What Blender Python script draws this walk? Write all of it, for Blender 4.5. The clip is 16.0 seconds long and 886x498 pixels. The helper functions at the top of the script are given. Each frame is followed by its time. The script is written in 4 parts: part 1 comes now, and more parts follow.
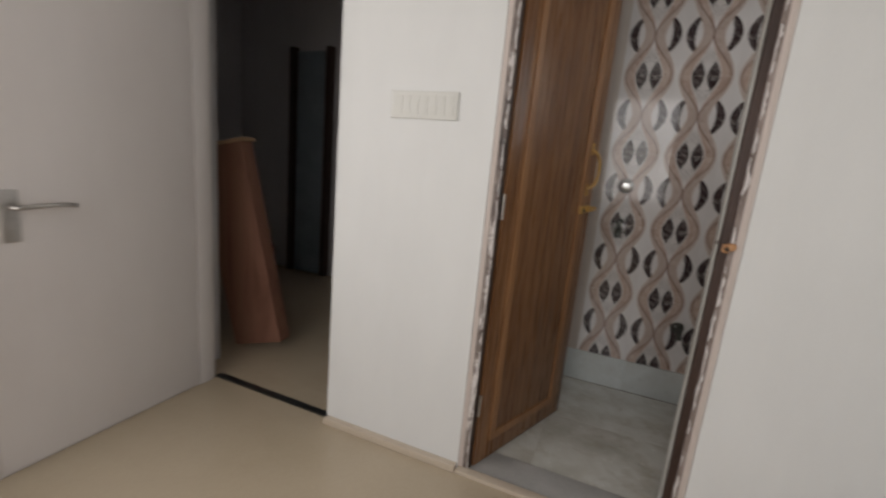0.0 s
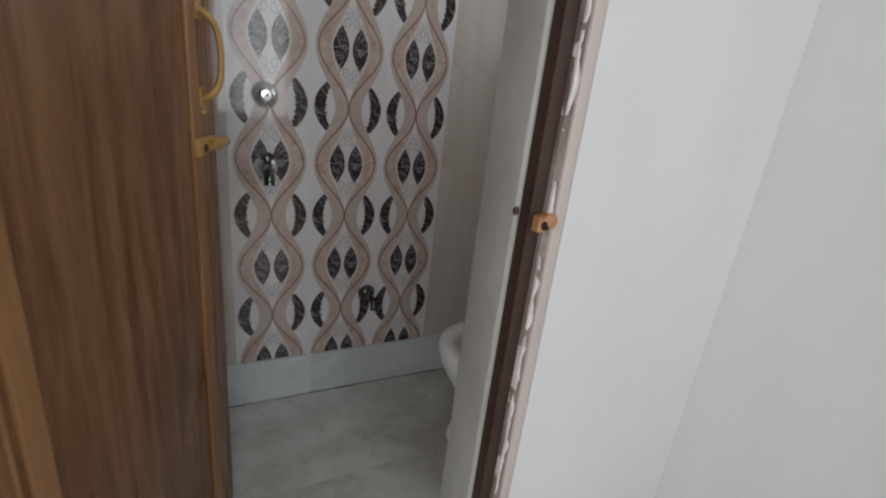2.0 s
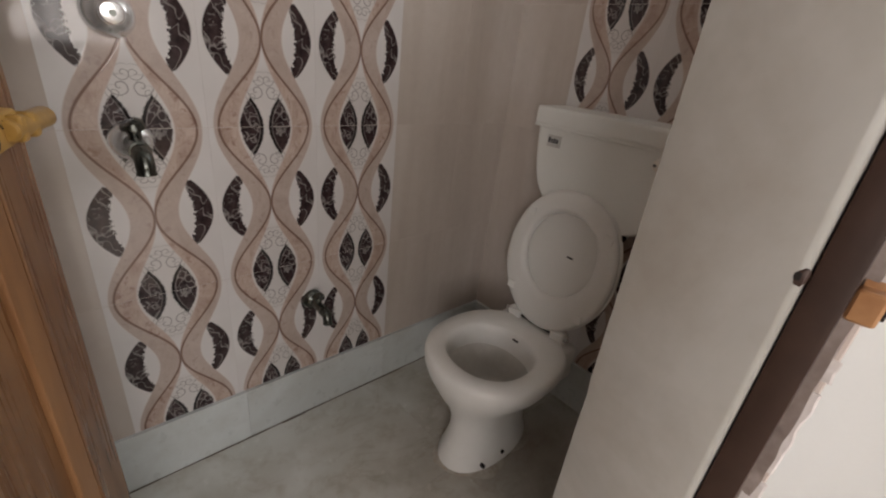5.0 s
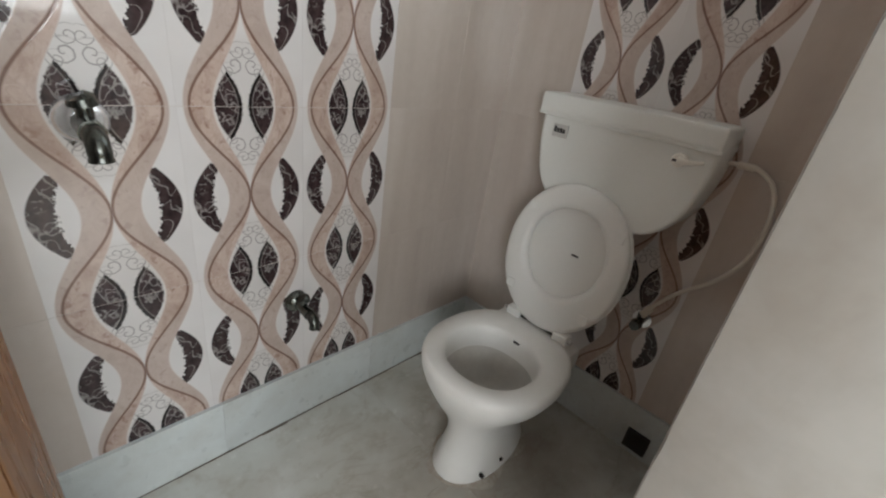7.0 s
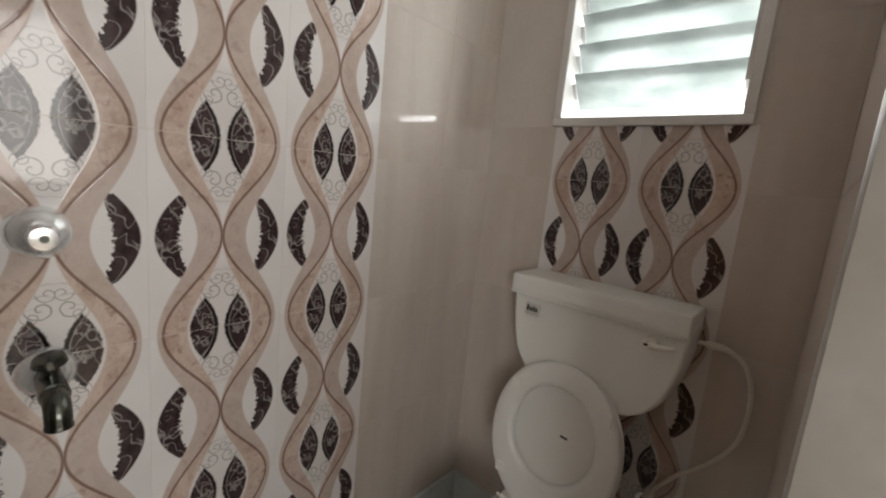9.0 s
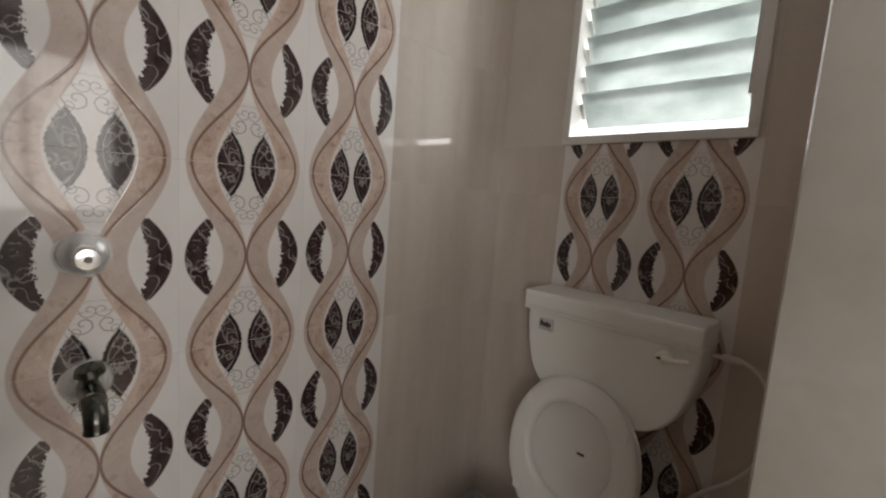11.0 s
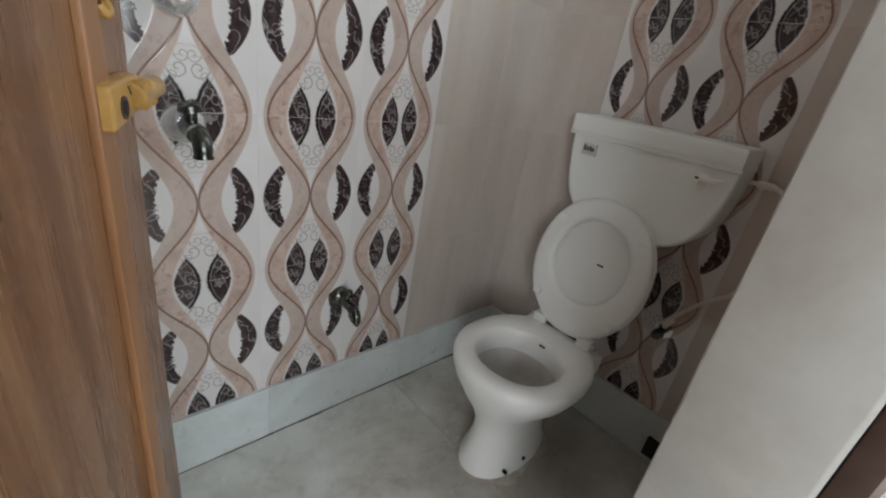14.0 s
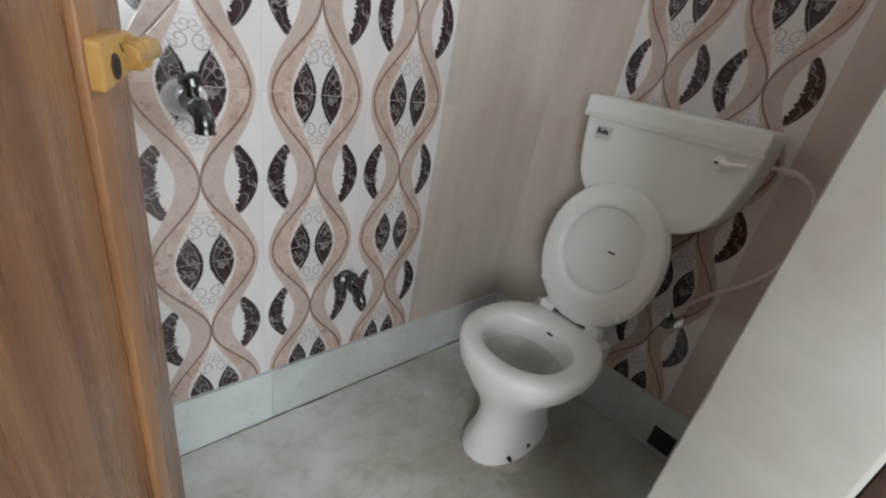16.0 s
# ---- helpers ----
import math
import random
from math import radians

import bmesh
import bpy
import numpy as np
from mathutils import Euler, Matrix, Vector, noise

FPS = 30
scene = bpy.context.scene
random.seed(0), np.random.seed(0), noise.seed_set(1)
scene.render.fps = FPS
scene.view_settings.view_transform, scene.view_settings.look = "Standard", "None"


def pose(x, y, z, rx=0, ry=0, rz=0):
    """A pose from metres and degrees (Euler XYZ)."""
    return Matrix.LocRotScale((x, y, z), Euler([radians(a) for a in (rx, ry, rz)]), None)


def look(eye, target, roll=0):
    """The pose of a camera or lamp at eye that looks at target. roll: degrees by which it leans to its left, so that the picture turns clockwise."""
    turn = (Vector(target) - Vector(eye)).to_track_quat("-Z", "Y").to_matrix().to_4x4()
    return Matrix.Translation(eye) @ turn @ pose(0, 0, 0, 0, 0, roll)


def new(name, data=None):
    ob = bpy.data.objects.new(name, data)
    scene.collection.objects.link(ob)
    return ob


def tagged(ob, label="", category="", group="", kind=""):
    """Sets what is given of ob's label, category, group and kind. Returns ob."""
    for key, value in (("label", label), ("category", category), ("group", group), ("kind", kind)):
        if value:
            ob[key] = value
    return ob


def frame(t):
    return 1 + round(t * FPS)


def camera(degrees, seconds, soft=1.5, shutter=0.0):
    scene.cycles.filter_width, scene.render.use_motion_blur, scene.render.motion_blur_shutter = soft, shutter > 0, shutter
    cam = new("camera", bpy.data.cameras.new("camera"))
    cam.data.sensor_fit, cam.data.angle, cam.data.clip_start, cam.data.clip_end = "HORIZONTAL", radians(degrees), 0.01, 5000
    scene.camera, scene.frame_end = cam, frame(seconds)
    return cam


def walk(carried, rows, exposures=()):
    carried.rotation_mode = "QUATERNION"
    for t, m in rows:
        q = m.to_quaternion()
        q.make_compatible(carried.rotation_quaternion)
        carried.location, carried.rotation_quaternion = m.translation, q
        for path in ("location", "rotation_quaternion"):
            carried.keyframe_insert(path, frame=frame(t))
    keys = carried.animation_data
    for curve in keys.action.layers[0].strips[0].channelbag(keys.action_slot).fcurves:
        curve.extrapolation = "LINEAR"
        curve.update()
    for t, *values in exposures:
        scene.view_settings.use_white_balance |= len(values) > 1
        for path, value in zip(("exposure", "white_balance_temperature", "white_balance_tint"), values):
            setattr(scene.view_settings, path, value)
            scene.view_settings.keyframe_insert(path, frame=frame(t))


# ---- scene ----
cam = camera(92.6, 16.0, soft=2.1, shutter=0.3)
PATH = [
    (0, look((0.0816, -1.5172, 1.1815), (-0.5414, 0.0289, 0.8440), 5.3)),
    (0.5, look((0.0536, -1.2554, 1.1858), (-0.1377, 0.3901, 0.8066), 5.5)),
    (1, look((0.1054, -0.9851, 1.1509), (0.1334, 0.6783, 0.8007), 6.1)),
    (1.5, look((0.0195, -0.7531, 1.1662), (0.4853, 0.8202, 0.7191), 4.1)),
    (1.8, look((-0.0290, -0.6450, 1.1600), (0.6650, 0.8180, 0.6600), 6.2)),
    (2, look((-0.0264, -0.5620, 1.1500), (0.7400, 0.8660, 0.6410), 6.6)),
    (2.5, look((-0.0161, -0.3881, 1.1562), (0.9070, 0.9254, 0.5972), 5.2)),
    (3, look((0.0169, -0.3120, 1.1699), (1.0339, 0.9089, 0.5656), 4.3)),
    (3.5, look((0.0213, -0.2516, 1.1628), (1.0566, 0.9214, 0.4972), 4.5)),
    (4, look((0.0026, -0.1793, 1.1551), (1.0608, 0.9665, 0.4785), 5.5)),
    (6.5, look((-0.0229, 0.0145, 1.1194), (1.0701, 1.0829, 0.3765), 7.9)),
    (7, look((-0.0043, 0.0501, 1.1143), (1.1458, 1.0667, 0.3842), 8.8)),
    (7.5, look((0.0068, 0.0824, 1.1135), (1.1925, 1.0625, 0.3910), 9.1)),
    (8, look((0.0110, 0.1037, 1.1220), (1.2376, 1.0489, 0.4208), 9.5)),
    (8.5, look((0.0145, 0.1080, 1.1798), (1.2843, 1.1101, 0.6579), 8.4)),
    (9, look((0.0247, 0.0884, 1.2894), (1.2886, 1.1917, 1.0149), 5.6)),
    (11.5, look((0.0136, -0.0008, 1.2852), (1.1722, 1.2257, 1.0786), 3.7)),
    (12, look((-0.0102, -0.0620, 1.2248), (1.0455, 1.2155, 0.8458), 5.4)),
    (12.5, look((-0.0425, -0.0629, 1.1798), (1.0030, 1.1832, 0.6834), 7.0)),
    (13, look((-0.0892, -0.0391, 1.1330), (0.9724, 1.1518, 0.5465), 8.5)),
    (13.5, look((-0.1292, -0.0085, 1.1178), (0.9953, 1.0939, 0.4777), 9.7)),
    (14, look((-0.1130, 0.0076, 1.1050), (1.0022, 1.1033, 0.4377), 9.9)),
    (14.5, look((-0.1054, 0.0221, 1.0897), (1.0124, 1.1109, 0.4148), 10.4)),
    (15, look((-0.1037, 0.0331, 1.0897), (1.0174, 1.1101, 0.4020), 10.8)),
    (15.5, look((-0.0994, 0.0314, 1.0880), (1.0115, 1.1084, 0.3834), 10.8)),
    (16, look((-0.1045, 0.0314, 1.0854), (0.9928, 1.1135, 0.3680), 10.7)),
]
walk(cam, PATH, exposures=[(0, -1.42, 6750, 13), (1.5, -1.4, 6700, 12), (2.0, -1.1, 6150, 10), (3.0, -0.95, 5950, 10), (3.5, -1.0, 6900, 17), (4.2, -0.95, 7300, 21), (6.3, 0.0, 6250, 7), (8.2, 0.12, 6450, 10), (9.0, -0.4, 6800, 11), (11.3, -0.75, 6900, 12), (12.0, -0.55, 6400, 8), (12.6, -0.25, 6150, 6), (13.5, -0.18, 6050, 7), (14.5, 0.0, 6050, 7), (16, 0.22, 6050, 7)])

# ---- light ----
world = bpy.data.worlds.new("world")
scene.world = world
world.use_nodes = True
wn = world.node_tree
sky = wn.nodes.new("ShaderNodeTexSky")
sky.sky_type, sky.sun_disc = "NISHITA", False
sky.sun_elevation, sky.sun_rotation = radians(58), radians(-60)
wn.nodes["Background"].inputs["Strength"].default_value = 0.12
wn.links.new(sky.outputs[0], wn.nodes["Background"].inputs["Color"])

sun_data = bpy.data.lights.new("sun", "SUN")
sun_data.energy, sun_data.angle, sun_data.color = 2.0, radians(0.5), (1.0, 0.95, 0.88)
sun = new("sun", sun_data)
# the sun stands over the blind side of the house: none of it falls straight in
sun.matrix_world = look((-4, 3, 8), (0, 0, 0))


def window_light(name, eye, target, wide, high, watts, colour):
    data = bpy.data.lights.new(name, "AREA")
    data.shape, data.size, data.size_y = "RECTANGLE", wide, high
    data.energy, data.color = watts, colour
    ob = new(name, data)
    ob.matrix_world = look(eye, target)
    return ob


# daylight that comes in at the bathroom and hall windows
window_light("bathroom_window_light", (1.479, 0.493, 1.77), (0.34, 0.50, 1.70), 0.52, 0.62, 16.0, (0.95, 0.98, 1.0))
window_light("hall_window_light", (-0.255, -3.927, 1.64), (-0.085, 0, 1.02), 2.04, 1.52, 78.0, (1.0, 0.985, 0.97))
# added fill lamp for jamb and toilet; no such side window is known
window_light("hall_side_window_light", (-1.802, -1.57, 1.4025), (0.51, -0.6, 0.95), 1.02, 1.275, 48.0, (1.0, 0.99, 0.975))


# ---- materials ----
class Val:
    """A shader value that can be reckoned with."""

    def __init__(self, tree, socket):
        self.tree, self.socket = tree, socket

    def op(self, kind, *others):
        node = self.tree.nodes.new("ShaderNodeMath")
        node.operation = kind
        for k, item in enumerate((self, *others)):
            if isinstance(item, Val):
                self.tree.links.new(item.socket, node.inputs[k])
            else:
                node.inputs[k].default_value = item
        return Val(self.tree, node.outputs[0])

    def __add__(self, o):
        return self.op("ADD", o)

    def __sub__(self, o):
        return self.op("SUBTRACT", o)

    def __mul__(self, o):
        return self.op("MULTIPLY", o)

    def __truediv__(self, o):
        return self.op("DIVIDE", o)

    def __neg__(self):
        return self * -1.0

    def below(self, o, soft=0.01):
        """1 where self < o, with a soft edge."""
        d = (self - o) / soft
        node = d.op("MULTIPLY_ADD", -0.5, 0.5)
        node.socket.node.use_clamp = True
        return node


class Mat:
    def __init__(self, name):
        self.m = bpy.data.materials.new(name)
        self.m.use_nodes = True
        self.t = self.m.node_tree
        self.bsdf = self.t.nodes["Principled BSDF"]
        self.coords = self.t.nodes.new("ShaderNodeTexCoord").outputs["Object"]

    def mapped(self, scale, seed=True):
        mp = self.t.nodes.new("ShaderNodeMapping")
        mp.inputs["Scale"].default_value = scale
        self.t.links.new(self.coords, mp.inputs["Vector"])
        if seed:
            info = self.t.nodes.new("ShaderNodeObjectInfo")
            mul = self.t.nodes.new("ShaderNodeMath")
            mul.operation = "MULTIPLY"
            mul.inputs[1].default_value = 37.0
            self.t.links.new(info.outputs["Random"], mul.inputs[0])
            self.t.links.new(mul.outputs[0], mp.inputs["Location"])
        return mp.outputs[0]

    def noise(self, scale, detail=3.0, stretch=(1, 1, 1), rough=0.55, distort=0.0, seed=True):
        n = self.t.nodes.new("ShaderNodeTexNoise")
        n.inputs["Scale"].default_value, n.inputs["Detail"].default_value = scale, detail
        n.inputs["Roughness"].default_value, n.inputs["Distortion"].default_value = rough, distort
        self.t.links.new(self.mapped(stretch, seed), n.inputs["Vector"])
        return Val(self.t, n.outputs[0])

    def ramp(self, value, *stops):
        r = self.t.nodes.new("ShaderNodeValToRGB")
        el = r.color_ramp.elements
        while len(el) < len(stops):
            el.new(0.5)
        for e, (p, c) in zip(el, stops):
            e.position, e.color = p, (*c, 1)
        self.t.links.new(value.socket, r.inputs[0])
        return r.outputs[0]

    def mix(self, fac, a, b, how="MIX"):
        n = self.t.nodes.new("ShaderNodeMix")
        n.data_type, n.blend_type = "RGBA", how
        for item, sock in ((fac, n.inputs[0]), (a, n.inputs[6]), (b, n.inputs[7])):
            if isinstance(item, Val):
                self.t.links.new(item.socket, sock)
            elif isinstance(item, (int, float)):
                sock.default_value = item
            elif isinstance(item, tuple):
                sock.default_value = (*item, 1)
            else:
                self.t.links.new(item, sock)
        return n.outputs[2]

    def done(self, colour, rough=0.5, metal=0.0, bump=None, depth=0.001, strength=0.3, **extra):
        b = self.bsdf
        if isinstance(colour, tuple):
            b.inputs["Base Color"].default_value = (*colour, 1)
        else:
            self.t.links.new(colour, b.inputs["Base Color"])
        if isinstance(rough, Val):
            self.t.links.new(rough.socket, b.inputs["Roughness"])
        else:
            b.inputs["Roughness"].default_value = rough
        b.inputs["Metallic"].default_value = metal
        if bump is not None:
            n = self.t.nodes.new("ShaderNodeBump")
            n.inputs["Strength"].default_value, n.inputs["Distance"].default_value = strength, depth
            self.t.links.new(bump.socket, n.inputs["Height"])
            self.t.links.new(n.outputs[0], b.inputs["Normal"])
        for key, value in extra.items():
            b.inputs[key.replace("_", " ")].default_value = value
        return self.m


def plain(name, dark, light, rough, coarse=3.0, fine=60.0, metal=0.0, depth=0.0006, strength=0.25, rough_var=0.1, **extra):
    """A surface with broad stains and fine grain."""
    m = Mat(name)
    big, small = m.noise(coarse, 4), m.noise(fine, 3)
    mixed = big * 0.7 + small * 0.3
    colour = m.ramp(mixed, (0.3, dark), (0.7, light))
    return m.done(colour, small * rough_var + (rough - rough_var / 2), metal, small, depth, strength, **extra)


def wood(name, dark, mid, light, rough, across=(14, 14, 0.9)):
    m = Mat(name)
    grain = m.noise(1.0, 6, across, 0.6, 1.4)
    fine = m.noise(1.0, 3, (across[0] * 6, across[1] * 6, across[2] * 2), 0.6, 0.3)
    patch = m.noise(2.2, 2, (1, 1, 0.6))
    colour = m.ramp(grain * 0.74 + fine * 0.07 + patch * 0.19, (0.33, dark), (0.49, mid), (0.67, light))
    return m.done(colour, fine * 0.12 + rough, 0.0, grain, 0.0004, 0.12, Specular_IOR_Level=0.4)


def tile_print(name, ground, shade):
    """Glazed wall tile with the woven-ribbon print: ribbons meet in the tile's middle and part towards its joints."""
    m = Mat(name)
    sep = m.t.nodes.new("ShaderNodeSeparateXYZ")
    m.t.links.new(m.coords, sep.inputs[0])
    wob = m.noise(130, 2, seed=False)
    u = Val(m.t, sep.outputs[0]).op("ABSOLUTE") / TW
    w = Val(m.t, sep.outputs[2]).op("ABSOLUTE") / TH
    s = (w * math.pi).op("SINE")
    s = s * s
    s2 = (w * (2 * math.pi)).op("SINE")
    s2 = s2 * s2
    line = s * 0.408 + 0.005
    centre = s * 0.260 + 0.091
    half = s2 * 0.010 + s * 0.011 + 0.091
    ribbon = (u - centre).op("ABSOLUTE").below(half, 0.006)
    core = (u - centre).op("ABSOLUTE").below(half - 0.022, 0.02)
    stroke = (u - line).op("ABSOLUTE").below(s2 * 0.003 + 0.0095, 0.006)
    q = (w * -1.0 + 0.5) / 0.176
    nick = m.noise(210, 3, seed=False)
    leaf = (u - 0.127 + (wob - 0.5) * 0.03 + (nick - 0.5) * 0.010).op("ABSOLUTE").below(q * q * -0.104 + 0.104, 0.006)
    leaf_rim = u.below(q * q * 0.104 + 0.050, 0.004)
    leaf_line = (u - (q * q * 0.104 + 0.057)).op("ABSOLUTE").below(0.004, 0.004)
    r = w / 0.205
    rr = r * r
    jag = (wob - 0.5) * 0.09 + (nick - 0.5) * 0.015
    outer = u.below(rr * -0.15 + 0.460, 0.006)
    inner = (u * -1.0).below(rr * 0.070 - 0.305 + jag, 0.006)
    crescent = outer * inner * w.below((wob - 0.5) * 0.05 + 0.205, 0.006)
    dark = leaf.op("MAXIMUM", crescent)
    # pale curls and dots printed in the dark shapes
    vor = m.t.nodes.new("ShaderNodeTexVoronoi")
    vor.inputs["Scale"].default_value = 30
    m.t.links.new(m.coords, vor.inputs["Vector"])
    near = Val(m.t, vor.outputs["Distance"]) + (wob - 0.5) * 0.35
    curls = (near - 0.34).op("ABSOLUTE").below(0.028, 0.03)
    dots = near.below(0.10, 0.03)
    vine = (m.noise(26, 1, (1, 1, 0.7), 0.5, 0.8, seed=False) - 0.5).op("ABSOLUTE").below(0.009, 0.012)
    keep = m.noise(22, 1, seed=False).below(0.52, 0.05)
    scratch = (curls * keep).op("MAXIMUM", dots * 0.9).op("MAXIMUM", vine)
    plum = m.ramp(m.noise(40, 3, seed=False), (0.3, (0.018, 0.011, 0.013)), (0.7, (0.066, 0.043, 0.044)))
    plum = m.mix(scratch * 0.50, plum, (0.58, 0.55, 0.53))
    plum = m.mix(leaf * leaf_rim, plum, (0.014, 0.010, 0.011))
    plum = m.mix(leaf * leaf_line * 0.5, plum, (0.35, 0.33, 0.32))
    # curls printed in the pale diamonds between the ribbons
    curl = None
    for cu, cw, turns, wide in ((0.070, 0.290, 70.0, 0.023), (0.036, 0.225, 95.0, 0.017), (0.115, 0.320, 110.0, 0.014)):
        du, dw = (u - cu) * TW, (w - cw) * TH
        d = (du * du + dw * dw).op("SQRT")
        around = dw.op("ARCTAN2", du) / (2 * math.pi)
        ring = ((d * turns + around + wob * 0.25).op("FRACT") - 0.5).op("ABSOLUTE").below(0.085, 0.06) * d.below(wide, 0.003)
        curl = ring if curl is None else curl.op("MAXIMUM", ring)
    swirl = curl
    inside = (u - centre).below(half * -1.0, 0.01)
    inside = inside * (w * -1.0).below(-0.16, 0.02)
    base = m.ramp(m.noise(5, 4), (0.3, shade), (0.7, ground))
    base = m.mix(inside * 0.35, base, (0.6, 0.57, 0.54))
    base = m.mix(inside * swirl * 0.7, base, (0.2, 0.18, 0.18))
    stone = m.ramp(m.noise(16, 6, (1, 1, 0.8), 0.68, 0.6), (0.3, (0.40, 0.290, 0.235)), (0.5, (0.53, 0.415, 0.355)), (0.7, (0.64, 0.535, 0.475)))
    spots = m.noise(62, 2, (1, 1, 1), 0.5, 0.5).below(0.34, 0.06)
    stone = m.mix(spots * 0.6, stone, (0.27, 0.15, 0.115))
    thread = (m.noise(34, 4, (1, 1, 0.6), 0.6, 1.0) - 0.5).op("ABSOLUTE").below(0.018, 0.03)
    stone = m.mix(thread * 0.30, stone, (0.30, 0.19, 0.14))
    edge = m.mix(0.5, stone, (0.58, 0.47, 0.42))
    stone = m.mix(core, edge, stone)
    # a pale chalky rim runs outside the brown line
    rim = (line * -1.0 + u).op("MULTIPLY", -1.0).below(-0.012, 0.012)
    stone = m.mix(rim * 0.5, stone, (0.50, 0.435, 0.40))
    colour = m.mix(dark, base, plum)
    colour = m.mix(ribbon, colour, stone)
    colour = m.mix(stroke * 0.85, colour, (0.16, 0.085, 0.062))
    relief = ribbon * 0.6 + dark * 0.3 - stroke * 0.5
    return m.done(colour, m.noise(9, 2) * 0.04 + 0.04, 0.0, relief, 0.0006, 0.35, IOR=1.52)


TW, TH = 0.255, 0.3825
M_PRINT = tile_print("printed_tile", (0.76, 0.745, 0.74), (0.68, 0.66, 0.65))


def plain_tile_material():
    m = Mat("plain_tile")
    streak = m.noise(1.0, 4, (11, 11, 1.1), 0.55, 0.4)
    spot = m.noise(40, 3)
    colour = m.ramp(streak * 0.8 + spot * 0.2, (0.28, (0.505, 0.445, 0.40)), (0.5, (0.565, 0.505, 0.455)), (0.72, (0.625, 0.57, 0.525)))
    return m.done(colour, spot * 0.04 + 0.05, 0.0, m.noise(6, 2), 0.0006, 0.10, IOR=1.52)


def marble(name, pale, mid, vein, rough, scale=2.2, stain=0.3):
    m = Mat(name)
    cloud = m.noise(scale, 6, (1, 1, 1), 0.6, 0.8)
    thread = (m.noise(scale * 1.6, 5, (1, 1.6, 1), 0.6, 2.2) - 0.5).op("ABSOLUTE").below(0.02, 0.035)
    dirt = m.noise(scale * 3.3, 5, (1, 1, 1), 0.65).below(0.42, 0.12)
    colour = m.ramp(cloud, (0.32, vein), (0.5, mid), (0.66, pale))
    colour = m.mix(thread * 0.3, colour, vein)
    colour = m.mix(dirt * stain, colour, (mid[0] * 0.60, mid[1] * 0.53, mid[2] * 0.45))
    return m.done(colour, m.noise(30, 3) * 0.2 + rough, 0.0, cloud, 0.0006, 0.15)


def floor_marble():
    """Greenish-white marble with soft clouds and brown veins; trodden-in dirt and painted shade gather round the pan's
    foot.
    """
    m = Mat("floor_marble")
    cloud = m.noise(2.2, 4, (1, 1.3, 1), 0.55, 0.3)
    patch = m.noise(7.5, 3, (1, 1, 1), 0.5, 0.3)
    vein = (m.noise(2.6, 4, (1, 1.9, 1), 0.6, 0.8) - 0.5).op("ABSOLUTE").below(0.007, 0.02)
    colour = m.ramp(cloud * 0.65 + patch * 0.35, (0.32, (0.42, 0.41, 0.36)), (0.48, (0.57, 0.575, 0.53)), (0.64, (0.70, 0.72, 0.69)))
    colour = m.mix(vein * patch.below(0.52, 0.08) * 0.28, colour, (0.27, 0.20, 0.13))
    grime = m.noise(11, 4, (1, 1, 1), 0.65).below(0.41, 0.08)
    colour = m.mix(grime * 0.28, colour, (0.30, 0.245, 0.165))
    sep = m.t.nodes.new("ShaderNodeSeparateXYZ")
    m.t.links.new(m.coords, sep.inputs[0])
    # dirt round the foot, deepened by shade put into the colour
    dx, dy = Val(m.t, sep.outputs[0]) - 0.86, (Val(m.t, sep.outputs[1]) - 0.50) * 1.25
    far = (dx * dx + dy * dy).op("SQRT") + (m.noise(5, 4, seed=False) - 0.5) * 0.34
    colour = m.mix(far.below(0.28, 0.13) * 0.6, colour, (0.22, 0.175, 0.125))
    return m.done(colour, m.noise(30, 3) * 0.2 + 0.14, 0.0, cloud, 0.0006, 0.10)


def wall_paint(name, dark, light):
    m = Mat(name)
    broad, trowel, grain = m.noise(1.1, 4), m.noise(1.0, 4, (7, 7, 1.6)), m.noise(140, 3)
    colour = m.ramp(broad * 0.55 + trowel * 0.35 + grain * 0.1, (0.3, dark), (0.68, light))
    return m.done(colour, grain * 0.15 + 0.5, 0.0, trowel * 0.7 + grain * 0.3, 0.002, 0.22)


def rough_plaster():
    m = Mat("rough_grey_plaster")
    big, small = m.noise(9, 5, (1, 1, 0.5), 0.6, 0.6), m.noise(80, 4)
    colour = m.ramp(big * 0.7 + small * 0.3, (0.32, (0.15, 0.115, 0.10)), (0.52, (0.27, 0.22, 0.20)), (0.7, (0.42, 0.36, 0.335)))
    return m.done(colour, small * 0.3 + 0.45, 0.0, big, 0.003, 0.7)


def broken_edge():
    """Broken mortar with chips of white filler and bare grey cement."""
    m = Mat("broken_mortar")
    a, b = m.noise(18, 5, (1, 1, 0.35), 0.65, 1.0), m.noise(70, 4)
    colour = m.ramp(a * 0.8 + b * 0.2, (0.36, (0.035, 0.027, 0.024)), (0.46, (0.13, 0.10, 0.09)), (0.54, (0.24, 0.20, 0.18)), (0.6, (0.72, 0.68, 0.66)))
    return m.done(colour, b * 0.3 + 0.4, 0.0, a, 0.006, 0.9)


M_PLAIN = plain_tile_material()
M_GROUT = plain("grout", (0.54, 0.49, 0.445), (0.63, 0.58, 0.535), 0.85)
M_FLOOR = floor_marble()
M_SKIRT = marble("skirting_marble", (0.70, 0.75, 0.755), (0.63, 0.68, 0.68), (0.54, 0.575, 0.57), 0.2, 1.6)
M_REVEAL = marble("reveal_marble", (0.50, 0.50, 0.475), (0.455, 0.455, 0.43), (0.38, 0.375, 0.35), 0.3, 1.9, 0.42)
M_WALL = wall_paint("white_distemper", (0.68, 0.69, 0.685), (0.77, 0.78, 0.775))
